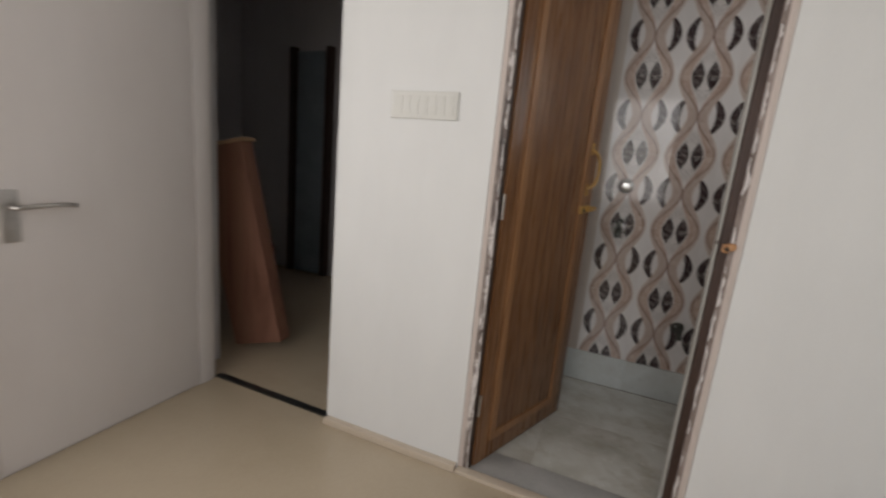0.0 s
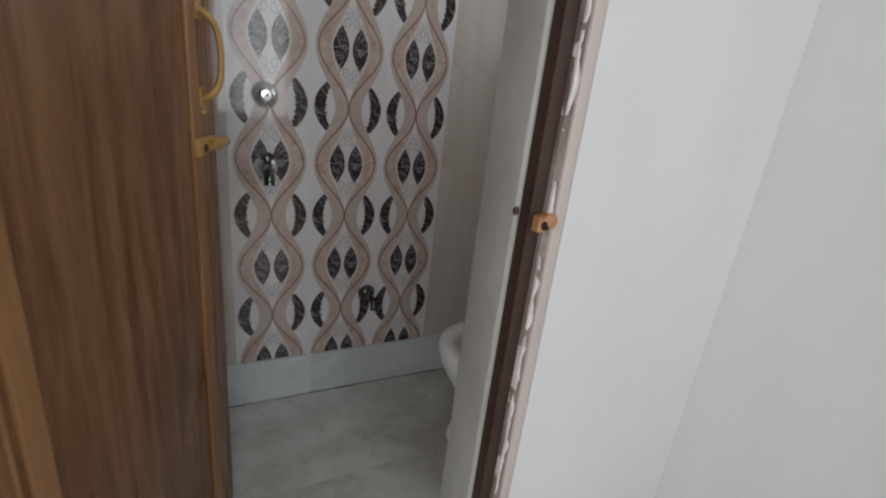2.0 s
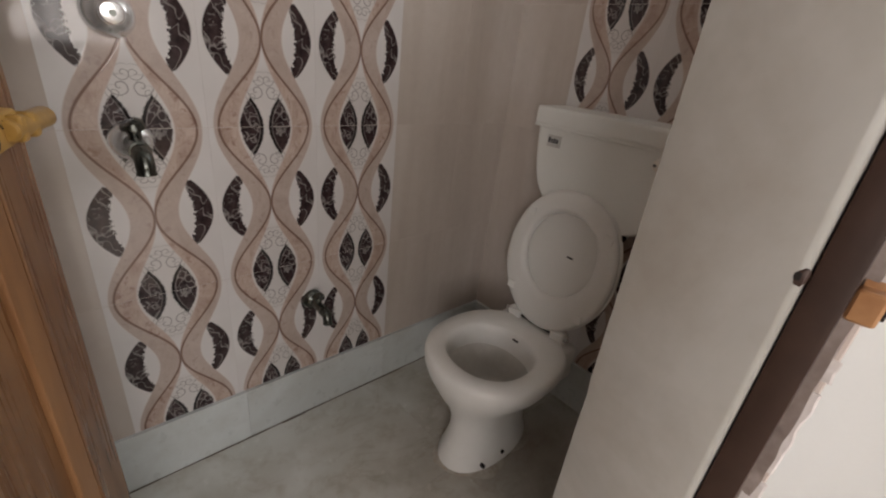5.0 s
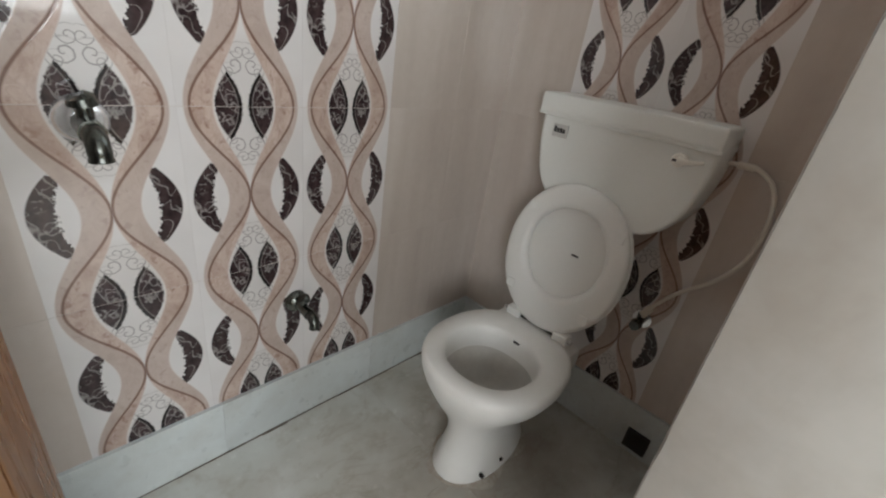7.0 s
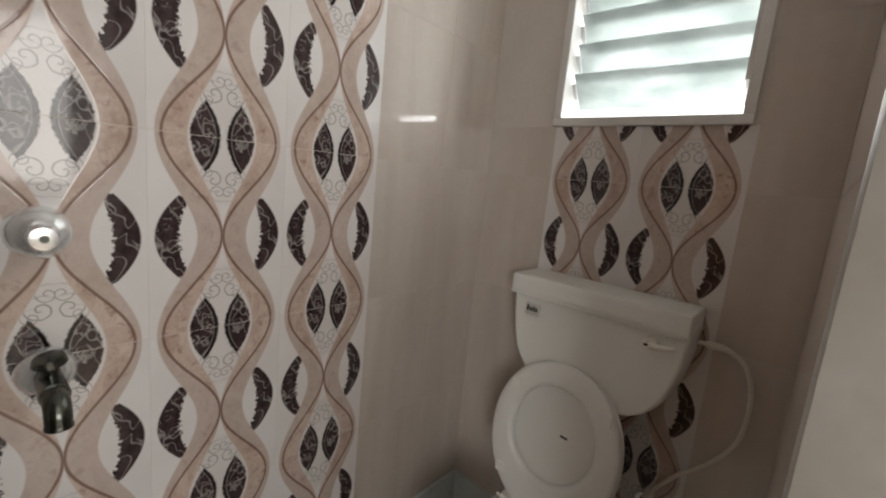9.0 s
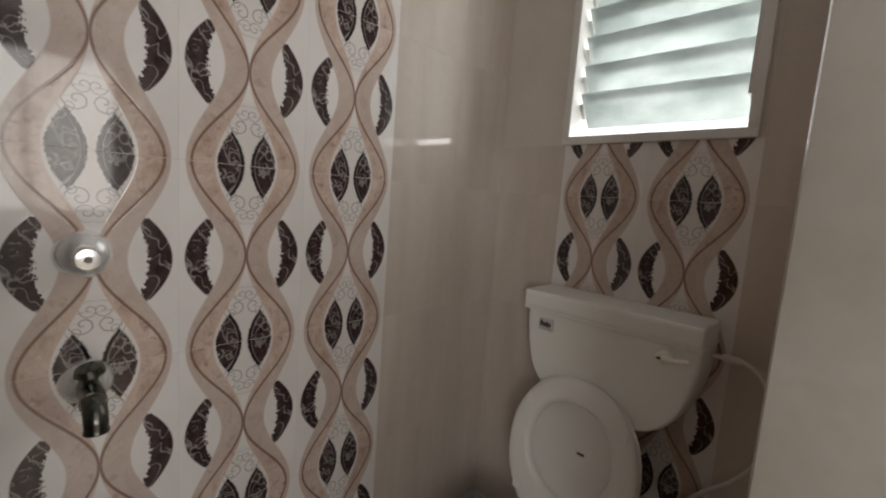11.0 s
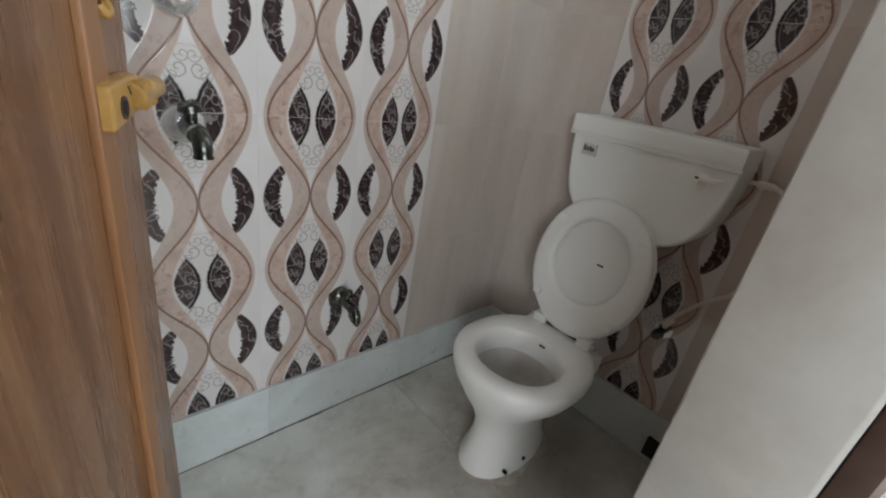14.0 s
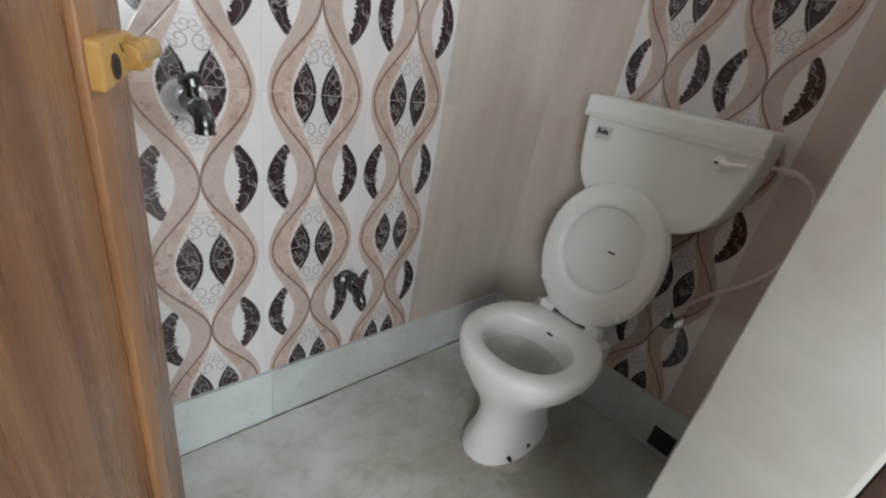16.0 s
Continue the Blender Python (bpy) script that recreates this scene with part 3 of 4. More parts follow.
head = thing("lining_head", "marble-lined head of the bathroom door opening", "door jamb", (0, 0, DOOR_TOP), kind="structure")
part("stone_head", box_bm((REV_L, -0.051, DOOR_TOP), (REV_R, IN_Y, DOOR_TOP + 0.03), 0.003), M_REVEAL, head)
part("frame_head", box_bm((REV_L, HALL_Y + 0.004, DOOR_TOP + 0.004), (REV_R, -0.0519, DOOR_TOP + 0.03), 0.003), M_FRAME, head)
slab("threshold_nosing", (OUT_L, HALL_Y - 0.028, 0.0), (OUT_R, HALL_Y + 0.0115, 0.0165), M_HALL_SKIRT, "pale rounded stone nosing of the bathroom sill", "threshold", 0.006)
slab("threshold_bath", (REV_L - 0.03, HALL_Y + 0.012, -0.1), (REV_R + 0.03, IN_Y, 0.008), M_SILL, "grey stone sill in the bathroom doorway", "threshold", 0.003)

# hall skirting between the two doors, and along the other walls
slab("baseboard_north", (ROOM_R + 0.002, HALL_Y - 0.03, 0), (OUT_L - 0.004, HALL_Y - 0.0005, 0.03), M_HALL_SKIRT, "low thick beige tile skirting", "skirting", 0.005)
slab("baseboard_north_right", (OUT_R + 0.004, HALL_Y - 0.03, 0), (HALL_END - 0.001, HALL_Y - 0.0005, 0.03), M_HALL_SKIRT, "low thick beige tile skirting", "skirting", 0.005)


# ---- bathroom things ----
def toilet():
    t = thing("toilet", "white ceramic pedestal toilet pan with raised plastic seat and lid", "toilet", (0.8075, 0.5295, 0))
    cy = 0.5295
    rows = [(0.8372, 0.1632, 0.187, 0.096, 0.0), (0.8372, 0.1632, 0.187, 0.0969, 0.017), (0.8372, 0.153, 0.1742, 0.0875, 0.0425),
            (0.8415, 0.1377, 0.1615, 0.0765, 0.102), (0.8372, 0.1343, 0.1632, 0.0748, 0.1615), (0.8287, 0.1428, 0.1768, 0.0918, 0.2125),
            (0.8202, 0.1666, 0.1938, 0.1292, 0.2635), (0.8177, 0.1887, 0.2108, 0.1717, 0.3145), (0.8177, 0.1989, 0.221, 0.1887, 0.3485),
            (0.8177, 0.2006, 0.2235, 0.193, 0.3723), (0.8177, 0.1972, 0.2202, 0.1895, 0.3851), (0.8177, 0.1895, 0.2125, 0.1819, 0.3901)]
    bm = bmesh.new()
    rings = [[bm.verts.new(p) for p in egg(cx, cy, f, b, h, z)] for cx, f, b, h, z in rows]
    inner = [(0.8032, 0.1334, 0.1275, 0.1343, 0.3901), (0.8032, 0.1266, 0.1198, 0.1266, 0.3825), (0.8032, 0.1249, 0.1182, 0.1249, 0.3612),
             (0.8032, 0.1241, 0.1173, 0.1241, 0.34), (0.8041, 0.1215, 0.1148, 0.1215, 0.3162), (0.8177, 0.1037, 0.0909, 0.0952, 0.2848), (0.8372, 0.068, 0.068, 0.0638, 0.2167), (0.85, 0.0425, 0.0425, 0.0425, 0.2082)]
    # the top land runs from the outer edge to the bowl's lip, then the bowl goes down
    rings += [[bm.verts.new(p) for p in egg(cx, cy, f, b, h, z)] for cx, f, b, h, z in inner[:5]]
    skin(bm, rings, False)
    bm.faces.new(rings[0][::-1])
    part("pan", bm, M_CERAMIC, t, "glossy white ceramic pan", angle=60)
    # the lower bowl is greyer than the pan
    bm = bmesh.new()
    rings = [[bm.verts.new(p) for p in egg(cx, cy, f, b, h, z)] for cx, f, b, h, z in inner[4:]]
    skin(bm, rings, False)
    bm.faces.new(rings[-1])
    part("bowl", bm, M_BOWL, t, "grey inside of the bowl", angle=60)
    bm = bmesh.new()
    rings = []
    for grow, z in ((0.013, 0.0), (0.010, 0.0012), (0.006, 0.003), (-0.004, 0.006)):
        ring = []
        for p in egg(0.8372, cy, 0.1632, 0.187, 0.0969, z, 72):
            d = Vector((p[0] - 0.8372, p[1] - cy, 0)).normalized()
            w = 0.9 + 2.2 * noise.noise((p[0] * 11, p[1] * 11, 2.0)) + 0.5 * noise.noise((p[0] * 60, p[1] * 60, 5.0))
            ring.append(bm.verts.new(Vector(p) + d * grow * (max(w, 0.05) if grow > 0 else 1)))
        rings.append(ring)
    skin(bm, rings)
    part("cement_ring", bm, M_BED, t, "dirty brownish cement ring round the foot", angle=60)
    # back deck under the hinges and trap behind the foot
    bm = box_bm((0.9775, cy - 0.1403, 0.306), (1.0583, cy + 0.1403, 0.3816), 0.034, 4)
    part("deck", bm, M_CERAMIC, t)
    part("trap", tube_bm(smooth_points([(0.935, cy, 0.238), (1.02, cy, 0.2295), (1.0795, cy, 0.17), (1.156, cy, 0.1445), (END_X, cy, 0.1445)]), 0.0595, 18), M_CERAMIC, t)
    for x, z in ((0.7522, 0.0298), (0.8372, 0.034)):
        part("bolt_hole", tube_bm([(x, cy - 0.0952, z), (x, cy - 0.0816, z + 0.001)], 0.006, 10), M_HOLE, t, "dark bolt hole in the foot")
    part("inlet_mark", box_bm((0.918, cy - 0.0102, 0.3672), (0.9222, cy + 0.0102, 0.3723)), M_HOLE, t, "dark slot under the rim")
    # seat and lid stand upright, leaning on the tank
    lean = math.atan2(0.0748, 0.425)
    base = Matrix.Translation((1.0243, cy, 0.3927)) @ Matrix.Rotation(lean, 4, "Y")

    def oval(half_w, low, high, x, n=44):
        out = []
        mid, ext = (low + high) / 2, (high - low) / 2
        for i in range(n):
            a = 2 * math.pi * i / n
            c, s = math.cos(a), math.sin(a)
            w = half_w * (1.0 if s > 0 else 1.0 - 0.10 * s * s)
            out.append(base @ Vector((x, w * math.copysign(abs(c) ** 0.93, c), mid + ext * math.copysign(abs(s) ** 0.96, s))))
        return out

    bm = bmesh.new()
    outer = [(0.1827, 0, 0.4352, 0.0), (0.1861, -0.0034, 0.4386, -0.0068), (0.1836, 0, 0.436, -0.0153), (0.1742, 0.0102, 0.425, -0.0204),
             (0.136, 0.085, 0.3867, -0.0221), (0.1241, 0.102, 0.374, -0.0187), (0.1198, 0.1071, 0.3689, -0.0102), (0.119, 0.1088, 0.368, 0.0)]
    rings = [[bm.verts.new(p) for p in oval(*o)] for o in outer]
    skin(bm, rings + [rings[0]], False)
    seat = part("seat", bm, M_SEAT, t, "white plastic seat ring, raised", angle=50)
    for y, z in ((0.155, 0.40), (-0.155, 0.40), (0.148, 0.105), (-0.148, 0.105)):
        buf = box_bm((-0.0238, y * 0.85 - 0.0140, z * 0.85 - 0.0130), (-0.0190, y * 0.85 + 0.0140, z * 0.85 + 0.0130), 0.003, 3)
        bmesh.ops.transform(buf, matrix=base, verts=buf.verts[:])
        part("buffer", buf, M_SEAT, seat)
    bm = bmesh.new()
    outer = [(0.085, 0.1275, 0.34, 0.0034), (0.181, 0.0017, 0.4335, 0.0034), (0.1878, -0.0051, 0.4403, 0.0085), (0.1836, -0.0017, 0.4369, 0.017), (0.1275, 0.068, 0.374, 0.0255)]
    rings = [[bm.verts.new(p) for p in oval(*o)] for o in outer]
    skin(bm, rings)
    lid = part("lid", bm, M_SEAT, t, "white plastic lid leaning on the tank", angle=50)
    mark = box_bm((0.0008, -0.0119, 0.2405), (0.003, 0.0085, 0.2456), 0.0005)
    bmesh.ops.transform(mark, matrix=base @ Matrix.Translation((0, -0.0272, 0)), verts=mark.verts[:])
    part("lid_mark", mark, M_BLACK, lid, "small dark mark")
    for s in (-1, 1):
        y = cy + s * 0.083
        h = part("hinge", box_bm((1.0020, y - 0.0235, 0.3816), (1.0360, y + 0.0235, 0.4150), 0.006, 3), M_SEAT, t, "white plastic hinge block")
        part("hinge_nut", tube_bm([(1.0130, y + s * 0.0230, 0.4000), (1.0130, y + s * 0.0360, 0.4000)], 0.0075, 8), M_CHROME, h)
    part("hinge_bar", tube_bm([(1.0174, cy - 0.0595, 0.3944), (1.0174, cy + 0.0595, 0.3944)], 0.004, 8), M_TAP, t, "dull metal hinge bar")
    return t


def tank():
    t = thing("cistern", "white plastic toilet cistern with a small sticker and side lever", "cistern", (1.173, 0.493, 0.7395))

    def outline(grow, n=8):
        pts = [(0.304, 1.175), (0.308, 1.10), (0.320, 1.03), (0.344, 0.955), (0.400, 0.892), (0.48, 0.868), (0.69, 0.868), (0.768, 0.892), (0.820, 0.955), (0.842, 1.03), (0.852, 1.10), (0.856, 1.175)]
        return [Vector((0, 0.58 + (y - 0.58) * (1 - grow), 1.02 + (z - 1.02) * (1 - grow * 0.9))) * 0.85 for y, z in pts]

    bm = bmesh.new()
    rings = []
    for x, g in ((1.1010, 0.11), (1.0985, 0.065), (1.0990, 0.038), (1.1025, 0.019), (1.1090, 0.008), (1.1200, 0.002), (1.140, 0.0), (1.224, 0.0), (END_X - 0.001, 0.01)):
        line = smooth_points(outline(g), 4)
        rings.append([bm.verts.new((x, p.y, p.z)) for p in line])
    skin(bm, rings)
    part("tank_body", bm, M_TANK, t, angle=55)
    lid = part("tank_lid", box_bm((1.0871, 0.2601, 0.9886), (END_X - 0.001, 0.7344, 1.0421), 0.0136, 4), M_TANK, t, "white plastic cistern lid")
    part("lid_rim", box_bm((1.0914, 0.2584, 0.9818), (END_X - 0.002, 0.7361, 0.9928), 0.004, 3), M_TANK, lid)
    lab = part("sticker", box_bm((1.0927, 0.6358, 0.9299), (1.0982, 0.68, 0.9639), 0.0005), M_STICKER, t, "small pale maker's sticker")
    for k in range(4):
        part("print_bar", box_bm((1.0914, 0.669 - k * 0.0089, 0.9418), (1.0931, 0.6753 - k * 0.0089, 0.9418 + 0.01615 * (1.0, 0.7, 0.85, 0.7)[k])), M_BLACK, lab)
    lever = part("flush_lever", tube_bm([(1.1010, 0.3360, 0.9530), (1.0800, 0.3360, 0.9530), (1.0770, 0.3360, 0.9530)], [0.0165, 0.0165, 0.0130], 20), M_LEVER, t, "ivory plastic flush lever")
    arm = smooth_points([(1.0800, 0.3340, 0.9530), (1.0745, 0.3180, 0.9535), (1.0740, 0.3000, 0.9560), (1.0755, 0.2820, 0.9610)], 5)
    part("lever_arm", tube_bm(arm, [0.0110 - 0.0070 * (k / (len(arm) - 1)) ** 0.6 for k in range(len(arm))], 10), M_LEVER, lever)
    part("lever_print", box_bm((1.0762, 0.3340, 0.9490), (1.0772, 0.3490, 0.9545)), M_BLACK, lever)
    part("flush_pipe", tube_bm(smooth_points([(1.1772, 0.51, 0.7395), (1.1772, 0.5185, 0.51), (1.156, 0.527, 0.391), (1.088, 0.5295, 0.3485), (1.0497, 0.5295, 0.3443)]), 0.0238, 16), M_TANK, t, "white plastic flush pipe")
    return t


def supply_hose():
    t = thing("supply_hose", "cream flexible hose from a wall valve to the cistern", "hose", (1.207, 0.2465, 0.459))
    pts = smooth_points([(1.19, 0.2592, 0.9600), (1.1985, 0.2300, 0.9605), (1.2027, 0.2020, 0.9600), (1.2053, 0.1610, 0.9340), (1.207, 0.1395, 0.8830), (1.207, 0.1340, 0.8140), (1.207, 0.1440, 0.7380), (1.207, 0.1840, 0.6660), (1.207, 0.2430, 0.6020), (1.207, 0.2850, 0.5400), (1.207, 0.3060, 0.4972)], 6)
    part("hose", tube_bm(pts, 0.0056, 10), M_HOSE, t)
    part("hose_nut", tube_bm([(1.1960, 0.2400, 0.9605), (1.2020, 0.2050, 0.9602)], 0.0090, 8), M_HOSE, t, "cream plastic hose nut")
    part("hose_nut", tube_bm([(1.207, 0.2949, 0.5185), (1.207, 0.3094, 0.487)], 0.0106, 8), M_HOSE, t, "cream plastic hose nut")
    v = thing("angle_valve", "small tarnished chrome angle valve on the tiled wall", "valve", (END_X, 0.3111, 0.4632))
    part("flange", tube_bm([(END_X - 0.001, 0.3111, 0.4632), (END_X - 0.006, 0.3111, 0.4632)], 0.0272, 20), M_CHROME, v)
    part("valve_body", tube_bm([(END_X - 0.004, 0.3111, 0.4632), (1.19, 0.3111, 0.4632)], 0.0127, 12), M_TAP, v)
    part("valve_outlet", tube_bm([(1.207, 0.3111, 0.4632), (1.207, 0.3111, 0.4913)], 0.0102, 10), M_TAP, v)
    part("valve_knob", tube_bm([(1.19, 0.3111, 0.4632), (1.1687, 0.3111, 0.4632)], [0.017, 0.0145], 12), M_TAP, v)


def bib_tap(x, z, size, label):
    t = thing("bib_tap", label, "tap", (x, BACK_Y, z))
    k = size
    part("flange", tube_bm([(x, BACK_Y - d * k, z) for d in (0.0005, 0.004, 0.011, 0.018, 0.024, 0.0275, 0.029)], [r * k for r in (0.040, 0.0398, 0.0375, 0.033, 0.026, 0.019, 0.014)], 32), M_FLANGE if size > 0.9 else M_TAP, t, "polished chrome wall flange" if size > 0.9 else "dull grey wall flange")
    part("tap_body", tube_bm([(x, BACK_Y - 0.010 * k, z), (x, BACK_Y - 0.100 * k, z - 0.002 * k)], [0.017 * k, 0.019 * k], 16), M_TAP, t, "tarnished tap body")
    sp = smooth_points([(x, BACK_Y - 0.080 * k, z), (x, BACK_Y - 0.112 * k, z - 0.004 * k), (x, BACK_Y - 0.126 * k, z - 0.018 * k), (x, BACK_Y - 0.128 * k, z - 0.038 * k)], 5)
    part("spout", tube_bm(sp, [0.0165 * k] * (len(sp) - 3) + [0.0155 * k, 0.0175 * k, 0.0175 * k], 16), M_TAP, t, "dark down-turned spout")
    part("spindle", tube_bm([(x, BACK_Y - 0.055 * k, z), (x, BACK_Y - 0.058 * k, z + 0.034 * k)], 0.012 * k, 12), M_TAP, t)
    top = [(x, BACK_Y - 0.058 * k, z + 0.030 * k), (x, BACK_Y - 0.058 * k, z + 0.034 * k), (x - 0.002 * k, BACK_Y - 0.060 * k, z + 0.046 * k), (x - 0.004 * k, BACK_Y - 0.060 * k, z + 0.049 * k)]
    part("handle", tube_bm(top, [0.014 * k, 0.022 * k, 0.019 * k, 0.011 * k], 16), M_TAP, t, "dark round tap handle")
    return t


def stop_cock(x, z):
    t = thing("concealed_stop_cock", "bright chrome stop cock with a round knob on printed tiles", "stop cock", (x, BACK_Y, z))
    part("flange", tube_bm([(x, BACK_Y - d, z) for d in (0.0005, 0.004, 0.012, 0.020, 0.027, 0.031, 0.0325)], [0.042, 0.0418, 0.0395, 0.034, 0.026, 0.018, 0.011], 32), M_FLANGE, t)
    part("stem", tube_bm([(x, BACK_Y - 0.026, z), (x, BACK_Y - 0.040, z)], 0.010, 14), M_TAP, t, "dark stem")
    knob = part("knob", tube_bm([(x, BACK_Y - 0.038, z), (x, BACK_Y - 0.041, z), (x, BACK_Y - 0.062, z), (x, BACK_Y - 0.066, z), (x, BACK_Y - 0.067, z)], [0.016, 0.0195, 0.0190, 0.0165, 0.010], 24), M_FLANGE, t, "round chrome knob")
    part("knob_dimple", tube_bm([(x, BACK_Y - 0.0665, z), (x, BACK_Y - 0.0676, z)], 0.0058, 12), M_TAP, knob, "dark dimple")


def bath_door():
    """Built shut along x from the hinge, then swung open into the bathroom."""
    hinge = Vector((REV_L + 0.004, -0.0638, 0.012))
    wide, high, thick = 0.6477, DOOR_TOP - 0.02, 0.036
    t = thing("door_1", "brown wood-look panel door standing open into the bathroom", "door", hinge, kind="structure")
    turn = Matrix.Translation(hinge) @ Matrix.Rotation(radians(67.6), 4, "Z")

    def swung(bm):
        bmesh.ops.transform(bm, matrix=turn, verts=bm.verts[:])
        return bm

    # leaf: y runs from the hall face (0) to the bathroom face
    leaf = part("leaf", swung(box_bm((0, 0, 0), (wide, thick, high), 0.003)), M_DOOR, t, "brown wood-grain laminate leaf")
    m, w, d = 0.0799, 0.034, 0.007
    for lo, hi in (((m, -d, m), (m + w, 0.001, high - m)), ((wide - m - w, -d, m), (wide - m, 0.001, high - m)),
                   ((m + w, -d, m), (wide - m - w, 0.001, m + w)), ((m + w, -d, high - m - w), (wide - m - w, 0.001, high - m))):
        part("moulding", swung(box_bm(lo, hi, 0.0058, 4)), M_DOOR_TRIM, leaf, "lighter raised moulding")
    # grooves beside the moulding
    for x in (wide - m + 0.0102, m - 0.0153):
        part("bead", swung(box_bm((x, -0.0018, 0.02), (x + 0.0051, 0.001, high - 0.02), 0.001)), M_DOOR_TRIM, leaf)
    px = wide - 0.0561
    z0, z1 = 1.1178, 1.2792
    bow = smooth_points([(px - 0.0102, 0.0, z0), (px - 0.0085, -0.018, z0 + 0.004), (px + 0.0034, -0.034, z0 + 0.0298), (px + 0.0085, -0.038, (z0 + z1) / 2), (px + 0.0034, -0.034, z1 - 0.0298), (px - 0.0085, -0.018, z1 - 0.004), (px - 0.0102, 0.0, z1)], 6)
    grip = part("door_handle", swung(tube_bm(bow, 0.0068, 12)), M_AMBER, t, "amber plastic bow handle")
    for z in (z0, z1):
        part("foot", swung(box_bm((px - 0.0205, -0.009, z - 0.0200), (px + 0.0005, 0.0005, z + 0.0200), 0.0045, 4)), M_AMBER, grip)
        d = 1 if z == z1 else -1
        part("curl", swung(tube_bm(smooth_points([(px - 0.011, -0.004, z + d * 0.016), (px - 0.004, -0.007, z + d * 0.026), (px - 0.013, -0.007, z + d * 0.030), (px - 0.016, -0.004, z + d * 0.024)], 4), 0.004, 8)), M_AMBER, grip)
    lz = 1.0268
    # barrel bolt: a wedge-shaped base, a round bolt in two guides, a dark knob hole and two slits
    base_bm = box_bm((wide - 0.1105, -0.016, lz - 0.0235), (wide - 0.0340, 0.0005, lz + 0.0120), 0.005, 3)
    for v in base_bm.verts:
        k = (v.co.x - wide + 0.1105) / 0.0765
        v.co.z += 0.006 * k - (v.co.z - lz) * 0.16 * k
    latch = part("latch", swung(base_bm), M_AMBER, t, "amber plastic barrel bolt on the door")
    bolt_line = [(wide - 0.062, -0.0165, lz - 0.001), (wide - 0.060, -0.0165, lz - 0.001), (wide + 0.012, -0.0165, lz + 0.0015), (wide + 0.0155, -0.0165, lz + 0.0015)]
    part("bolt", swung(tube_bm(bolt_line, [0.0085, 0.0105, 0.0105, 0.0075], 14)), M_AMBER, latch, "round sliding amber bolt")
    for x, h in ((wide - 0.0560, 0.0125), (wide - 0.0330, 0.0118)):
        part("bolt_guide", swung(box_bm((x, -0.0265, lz - h), (x + 0.012, -0.001, lz + h), 0.006, 3)), M_AMBER, latch)
    part("knob_ring", swung(tube_bm([(wide - 0.0846, -0.0170, lz - 0.0068), (wide - 0.0846, -0.0145, lz - 0.0068)], 0.0095, 18)), M_FRAME, latch, "brown ring round the screw hole")
    part("screw_hole", swung(tube_bm([(wide - 0.0846, -0.0176, lz - 0.0068), (wide - 0.0846, -0.010, lz - 0.0068)], 0.0062, 16)), M_HOLE, latch, "dark screw hole")
    for x in (wide - 0.0700, wide - 0.0620):
        slit = box_bm((x - 0.0005, -0.0168, lz - 0.001), (x + 0.0005, -0.012, lz + 0.0085), 0.0003, 1)
        bmesh.ops.transform(slit, matrix=Matrix.Translation((x, 0, lz + 0.009)) @ Matrix.Rotation(-0.7, 4, "Y") @ Matrix.Translation((-x, 0, -lz - 0.009)), verts=slit.verts[:])
        part("slit", swung(slit), M_HOLE, latch)
    for z in (0.22, high / 2, high - 0.25):
        part("hinge", swung(tube_bm([(-0.003, 0.002, z), (-0.003, 0.002, z + 0.09)], 0.006, 10)), M_STEEL, t, "steel butt hinge")


def keeper():
    x, z = 0.3791, 1.0174
    t = thing("latch_keeper", "orange plastic latch keeper screwed into the broken door jamb", "latch keeper", (x, -0.0935, z))
    part("block", box_bm((0.3720, -0.1011, z - 0.0150), (0.3890, -0.0833, z + 0.0100), 0.005, 3), M_AMBER_RED, t)
    part("socket", tube_bm([(0.3830, -0.1030, z - 0.0035), (0.3830, -0.0952, z - 0.0035)], 0.0066, 16), M_HOLE, t, "dark bolt socket")
    part("ear", tube_bm([(0.3940, -0.085, z + 0.0030), (0.3940, -0.1003, z + 0.0030), (0.3940, -0.1033, z + 0.0030)], [0.0120, 0.0120, 0.0092], 16), M_AMBER_RED, t)
    jx = REV_R - 0.0172
    h = thing("bolt_recess", "rough rust-brown bolt recess chiselled in the marble jamb", "recess", (jx, -0.0519, 1.0251))
    bm = box_bm((jx - 0.0004, -0.0565, 1.0192), (jx + 0.005, -0.0475, 1.0311), 0.002)
    rng = random.Random(4)
    for v in bm.verts:
        v.co.y += rng.uniform(-0.002, 0.002)
        v.co.z += rng.uniform(-0.002, 0.002)
    part("chiselled_edge", bm, M_FRAME, h)
    part("hollow", box_bm((jx - 0.0010, -0.0543, 1.0217), (jx + 0.004, -0.0492, 1.0285), 0.002), M_HOLE, h)


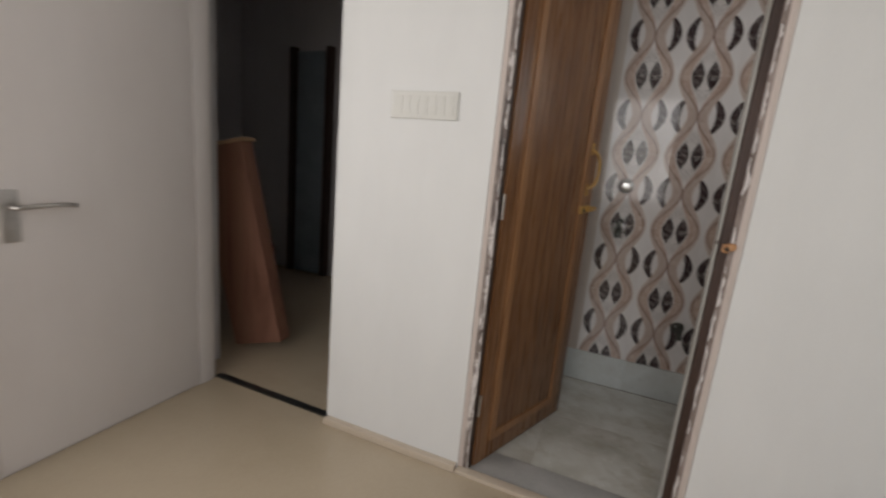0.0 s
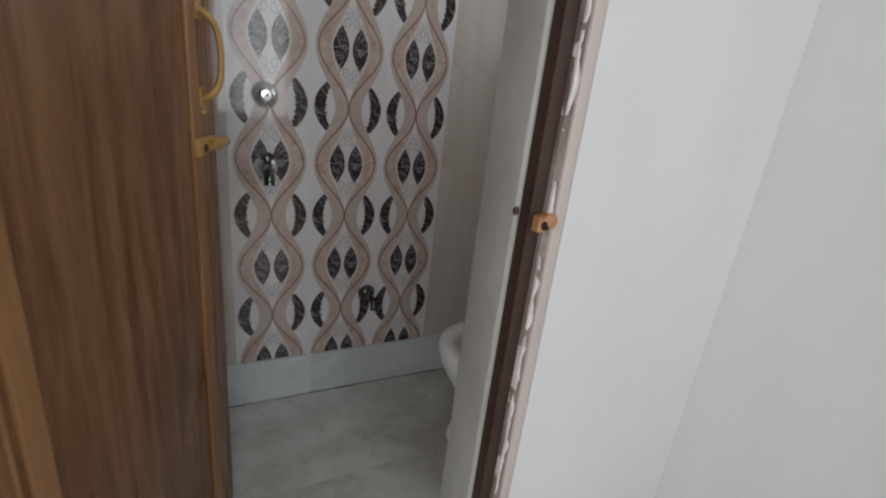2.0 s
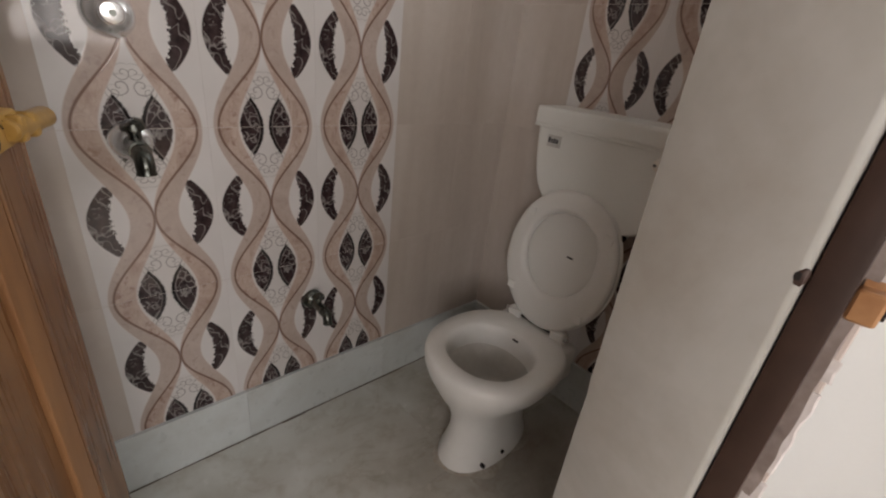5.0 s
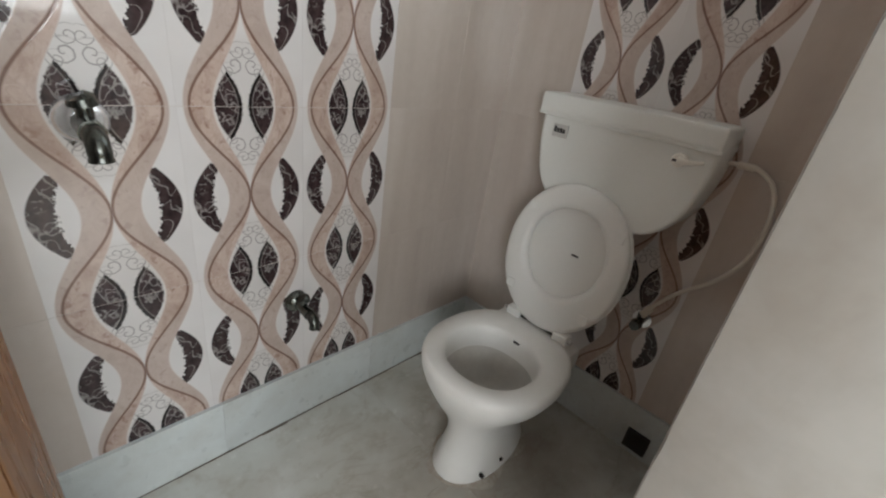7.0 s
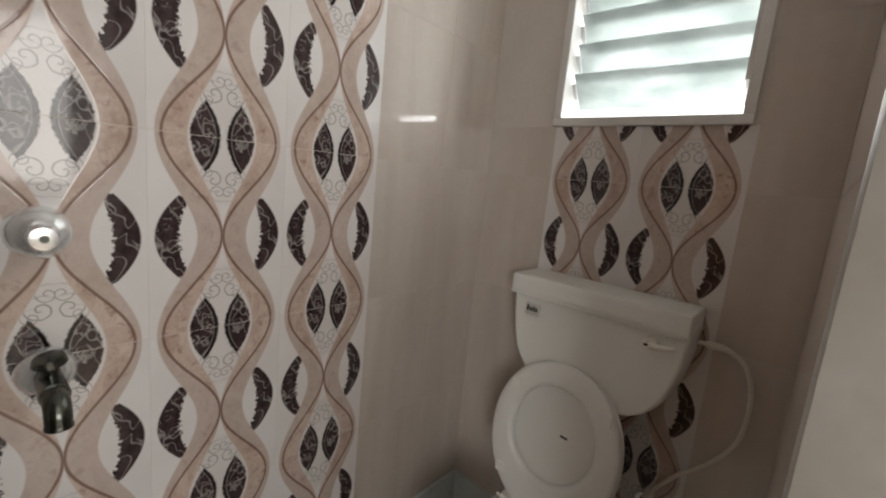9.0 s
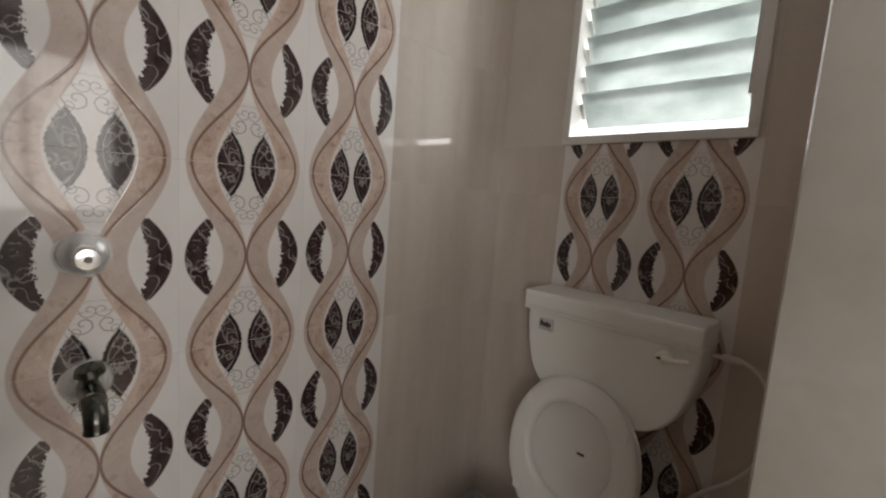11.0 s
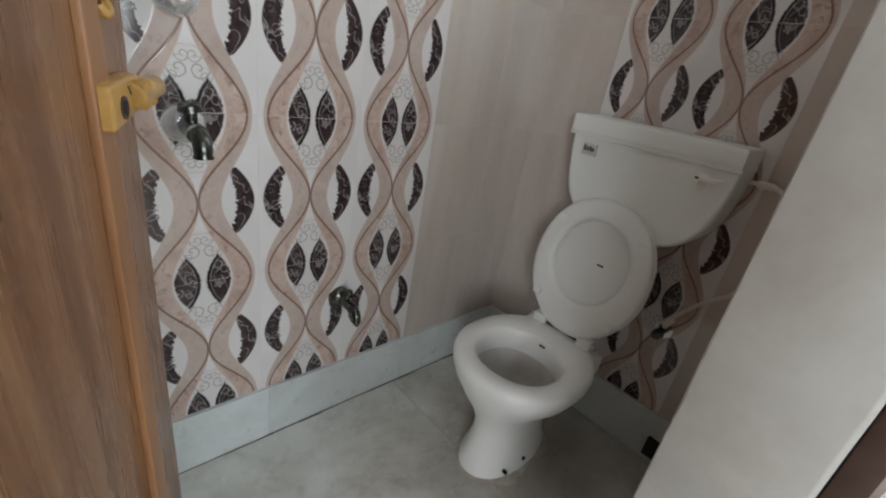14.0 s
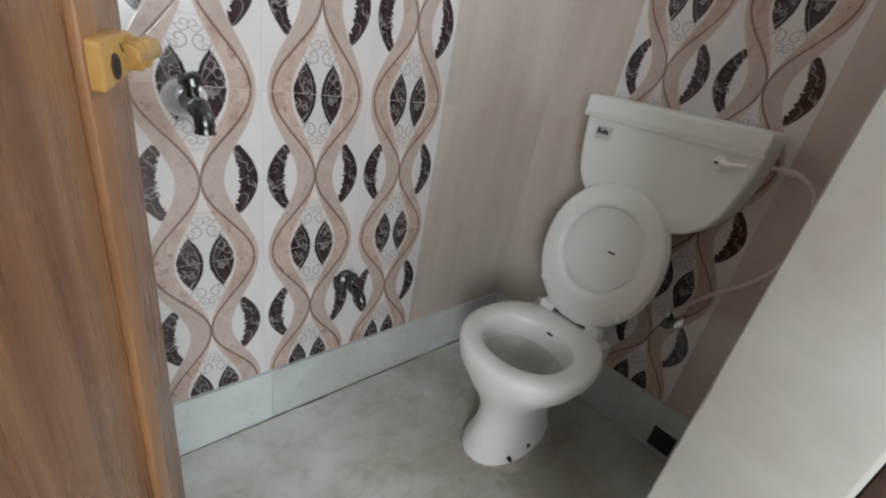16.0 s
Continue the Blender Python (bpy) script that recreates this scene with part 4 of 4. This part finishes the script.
def louvre_window():
    t = thing("window_1", "white louvre window with frosted glass blades", "window", (END_X, BW0, BZ0), kind="structure")
    fr = 0.0238
    x0, x1 = END_X - 0.014, END_X + 0.10
    part("frame_bottom", box_bm((x0, BW0, BZ0), (x1, BW1, BZ0 + fr), 0.003), M_WINDOW, t)
    part("frame_top", box_bm((x0, BW0, BZ1 - fr), (x1, BW1, BZ1), 0.003), M_WINDOW, t)
    part("frame_side", box_bm((x0 - 0.001, BW0, BZ0 + fr), (x1, BW0 + fr, BZ1 - fr), 0.003), M_WINDOW, t)
    part("frame_side", box_bm((x0 - 0.001, BW1 - fr, BZ0 + fr), (x1, BW1, BZ1 - fr), 0.003), M_WINDOW, t)
    step, n = 0.0820, 6
    for k in range(n):
        z = BZ0 + fr + 0.0840 + k * step
        tilt = Matrix.Translation((END_X + 0.045, 0, z)) @ Matrix.Rotation(radians(-34), 4, "Y")
        blade = box_bm((-0.0025, BW0 + fr + 0.012, -0.0561), (0.0025, BW1 - fr - 0.012, 0.0561), 0.001)
        bmesh.ops.transform(blade, matrix=tilt, verts=blade.verts[:])
        b = part("louvre_blade", blade, M_LOUVRE, t, "frosted glass blade")
        b.visible_shadow = False
        for y in (BW0 + fr + 0.002, BW1 - fr - 0.014):
            clip = box_bm((-0.006, y, -0.0255), (0.006, y + 0.012, 0.0255), 0.003)
            bmesh.ops.transform(clip, matrix=tilt, verts=clip.verts[:])
            part("blade_clip", clip, M_CLIP, t, "metal blade clip")
    part("operating_bar", box_bm((END_X + 0.004, BW0 + fr + 0.001, BZ0 + 0.102), (END_X + 0.010, BW0 + fr + 0.012, BZ1 - 0.085), 0.001), M_CLIP, t, "thin metal operating bar")


toilet()
tank()
supply_hose()
bib_tap(0.0952, 0.9222, 1.0, "tarnished chrome bib tap with a bright flange on printed tiles")
stop_cock(0.096, 1.1492)
bib_tap(0.4692, 0.4292, 0.8, "small tarnished chrome tap low on printed tiles")
bath_door()
keeper()
louvre_window()
# solid black box put in for the darkness of a drain opening
solid("wall_drain", box_bm((END_X - 0.024, 0.1513, 0.0255), (END_X - 0.004, 0.2227, 0.0952), 0.003), M_BLACK, "small black box standing in for a dark drain opening low on the wall", "drain cover")


# ---- hall and back room things ----
def switch_plate():
    x0, x1, z0, z1 = -0.742, -0.4811, 1.3277, 1.4229
    t = thing("switch_plate", "wide off-white electrical switch plate on the white wall", "switch plate", (x0, HALL_Y, z0))
    y = HALL_Y
    part("plate", box_bm((x0, y - 0.008, z0), (x1, y + 0.001, z1), 0.003, 3), M_SWITCH, t)
    n = 7
    for k in range(n):
        a = x0 + 0.012 + (x1 - x0 - 0.024) * k / n
        part("rocker", box_bm((a + 0.0002, y - 0.0092, z0 + 0.014), (a + (x1 - x0 - 0.024) / n - 0.0002, y - 0.0075, z1 - 0.014), 0.002), M_SWITCH2, t)


def leaning_board():
    t = thing("plywood_board", "tall reddish-brown plywood board leaning in the back doorway", "board", (-1.7425, 0.255, 0))
    m = Matrix.Translation((-1.904, 0.2295, 0.004)) @ Matrix.Rotation(radians(10), 4, "Z") @ Matrix.Rotation(radians(-13), 4, "Y")
    bm = box_bm((0, 0, 0), (0.306, 0.10, 1.156), 0.004)
    bmesh.ops.transform(bm, matrix=m, verts=bm.verts[:])
    part("board", bm, M_PLANK, t)
    bm = box_bm((-0.0034, -0.003, 1.156), (0.3272, 0.103, 1.1772), 0.005)
    bmesh.ops.transform(bm, matrix=m, verts=bm.verts[:])
    part("top_edge", bm, M_PLANK_EDGE, t, "pale raw plywood edge")


def curtain():
    y0 = 1.785
    t = thing("curtain", "dim blue-grey curtain hanging against the back room wall", "curtain", (-2.635, y0, 0))
    bm = bmesh.new()
    rows = []
    for k in range(37):
        x = -2.8305 + 0.306 * k / 36
        y = y0 - 0.035 + 0.014 * math.sin(k * 0.95)
        rows.append([bm.verts.new((x, y, z)) for z in (0.006, 1.02, 2.057)])
    for a, b in zip(rows, rows[1:]):
        for i in range(2):
            bm.faces.new((a[i], b[i], b[i + 1], a[i + 1]))
    bmesh.ops.solidify(bm, geom=bm.faces[:], thickness=0.004)
    part("cloth", bm, M_CURTAIN, t)
    for x in (-2.907, -2.499):
        part("side_post", box_bm((x, y0 - 0.06, 0), (x + 0.0595, y0, 2.091), 0.004), M_FRAME, t, "dark wooden post beside the curtain")


def bundle():
    t = thing("cloth_bundle", "dull yellow and maroon cloth bundle on the back room floor", "bundle", (-3.162, 1.5725, 0))
    rng = random.Random(8)
    for name, mat, c, r, h in (("maroon_bag", M_MAROON, (-3.145, 1.581), 0.1615, 0.289), ("yellow_cloth", M_YELLOW, (-3.179, 1.581), 0.1445, 0.17)):
        bm = bmesh.new()
        bmesh.ops.create_icosphere(bm, subdivisions=3, radius=1.0)
        low = 0.0 if name == "maroon_bag" else 0.255
        for v in bm.verts:
            n = 1 + 0.18 * noise.noise(v.co * 2.3)
            v.co = Vector((c[0] + v.co.x * r * n, c[1] + v.co.y * r * n, low + (max(v.co.z, -0.8) + 0.8) / 1.8 * h * n))
        part(name, bm, mat, t, angle=80)


def side_door():
    x = SIDE_X
    t = thing("door_2", "pale pinkish flush door leaf with a steel lever handle, shut", "door", (x, -0.1785, 0), kind="structure")
    leaf = part("leaf", box_bm((x - 0.02, -0.9095, 0.012), (x + 0.008, -0.1827, 2.057), 0.002), M_LEFT, t, "pale painted flush leaf")
    part("frame_strip", box_bm((x - 0.02, -0.1742, 0.0), (x + 0.0095, -0.1105, 2.091), 0.001), M_LEFT, t, "pale painted frame post")
    part("frame_strip", box_bm((x - 0.02, -0.9818, 0.0), (x + 0.0095, -0.918, 2.091), 0.003), M_LEFT, t, "pale painted frame post")
    plate = part("handle_plate", box_bm((x + 0.007, -0.8415, 0.8075), (x + 0.013, -0.7948, 0.9775), 0.003), M_STEEL, leaf, "steel handle plate")
    bow = smooth_points([(x + 0.010, -0.8202, 0.9222), (x + 0.05, -0.8177, 0.9222), (x + 0.055, -0.7905, 0.9248), (x + 0.052, -0.7055, 0.9282), (x + 0.045, -0.6545, 0.9231)], 5)
    part("lever", tube_bm(bow, [0.009] * 6 + [0.008] * (len(bow) - 6), 10), M_STEEL, leaf, "brushed steel lever")


switch_plate()
leaning_board()
curtain()
bundle()
side_door()


# ---- tiles, skirting and floor slabs ----
TILE_MESH = {}


def tile(wall, name, material, width, low, high, m, joint=0.0005):
    """One wall tile; its own z = 0 lies in the middle of a full tile."""
    key = (material.name, round(width, 4), round(low, 4), round(high, 4))
    if key not in TILE_MESH:
        bm = box_bm((-width / 2 + joint * 0.25, 0.0, low + joint), (width / 2 - joint * 0.25, TT + 0.002, high - joint), 0.00025, 1)
        TILE_MESH[key] = mesh_of(name, bm, material, False)
    ob = new(name, TILE_MESH[key])
    ob.parent = wall
    ob.matrix_local = m
    return ob


ROWS = [(0.1785 + k * TH, 0.1785 + (k + 1) * TH) for k in range(6)]


def tile_row(wall, spans, place, hole=None):
    """spans: (from, to, printed) along the wall; place(mid, z): the tile's pose."""
    for a, b, printed in spans:
        for z0, z1 in ROWS:
            mid = (z0 + z1) / 2
            top = min(z1, BATH_TOP)
            parts = [(z0, top)]
            if hole and a < hole[1] - 0.001 and b > hole[0] + 0.001:
                parts = [(max(lo, z0), min(hi, top)) for lo, hi in ((0.0, hole[2]), (hole[3], 9.0)) if max(lo, z0) < min(hi, top) - 0.004]
            for lo, hi in parts:
                tile(wall, "wall_tile", M_PRINT if printed else M_PLAIN, b - a, lo - mid, hi - mid, place((a + b) / 2, mid))


back = bpy.data.objects["wall_bath_back"]
tile_row(back, [(LEFT_X, -0.527, 0), (-0.527, -0.272, 0), (-0.272, -0.017, 0), (-0.017, 0.238, 1), (0.238, 0.493, 1), (0.493, 0.748, 1), (0.748, 1.003, 0), (1.003, END_X, 0)],
         lambda c, z: Matrix.Translation((c, BACK_Y, z)))
end = bpy.data.objects["wall_bath_end"]
tile_row(end, [(IN_Y, 0.2295, 0), (0.2295, 0.4828, 1), (0.4828, 0.7361, 1), (0.7361, BACK_Y, 0)],
         lambda c, z: Matrix.Translation((END_X, c, z)) @ Matrix.Rotation(radians(-90), 4, "Z"), (BW0, BW1, BZ0, BZ1))
front = bpy.data.objects["wall_north"]
tile_row(front, [(REV_R + 0.03, 0.663, 0), (0.663, 0.918, 0), (0.918, END_X, 0), (LEFT_X, -0.527, 0), (-0.527, REV_L - 0.03, 0)],
         lambda c, z: Matrix.Translation((c, IN_Y, z)) @ Matrix.Rotation(radians(180), 4, "Z"))

skirting = thing("skirting", "pale blue-white marble skirting slabs round the bathroom floor", "skirting", (0, BACK_Y, 0), kind="structure")
cuts = [LEFT_X, -0.2295, 0.255, 0.7395, END_X]
for a, b in zip(cuts, cuts[1:]):
    part("skirting_slab", box_bm((a + 0.0002, BACK_Y - 0.011, -0.01), (b - 0.0002, BACK_Y + 0.004, 0.1802), 0.0012), M_SKIRT, skirting)
cuts = [IN_Y, 0.51, BACK_Y - 0.012]
for a, b in zip(cuts, cuts[1:]):
    part("skirting_slab", box_bm((END_X - 0.011, a + 0.0008, -0.01), (END_X + 0.004, b - 0.0008, 0.1802), 0.0025), M_SKIRT, skirting)
part("skirting_slab", box_bm((REV_R + 0.03, IN_Y - 0.004, -0.01), (END_X - 0.012, IN_Y + 0.011, 0.1802), 0.0025), M_SKIRT, skirting)
rng = random.Random(31)
bm = bmesh.new()
x = -0.34
while x < END_X - 0.02:
    w = rng.uniform(0.03, 0.12)
    box_bm((x, BACK_Y - 0.0135 - rng.uniform(0, 0.004), -0.004), (min(x + w, END_X - 0.012), BACK_Y - 0.010, rng.uniform(0.0012, 0.003)), 0.0005, 1, bm)
    x += w
part("joint_dirt", bm, M_DIRT, skirting, "uneven brown dirt in the joint at the floor")
bath_floor = thing("floor_bath", "grey-white stained marble slab floor of the bathroom", "floor", (0, 0, 0), kind="structure")
xs = [LEFT_X, -0.085, 0.714, END_X + 0.004]
ys = [IN_Y, 0.51, BACK_Y + 0.004]
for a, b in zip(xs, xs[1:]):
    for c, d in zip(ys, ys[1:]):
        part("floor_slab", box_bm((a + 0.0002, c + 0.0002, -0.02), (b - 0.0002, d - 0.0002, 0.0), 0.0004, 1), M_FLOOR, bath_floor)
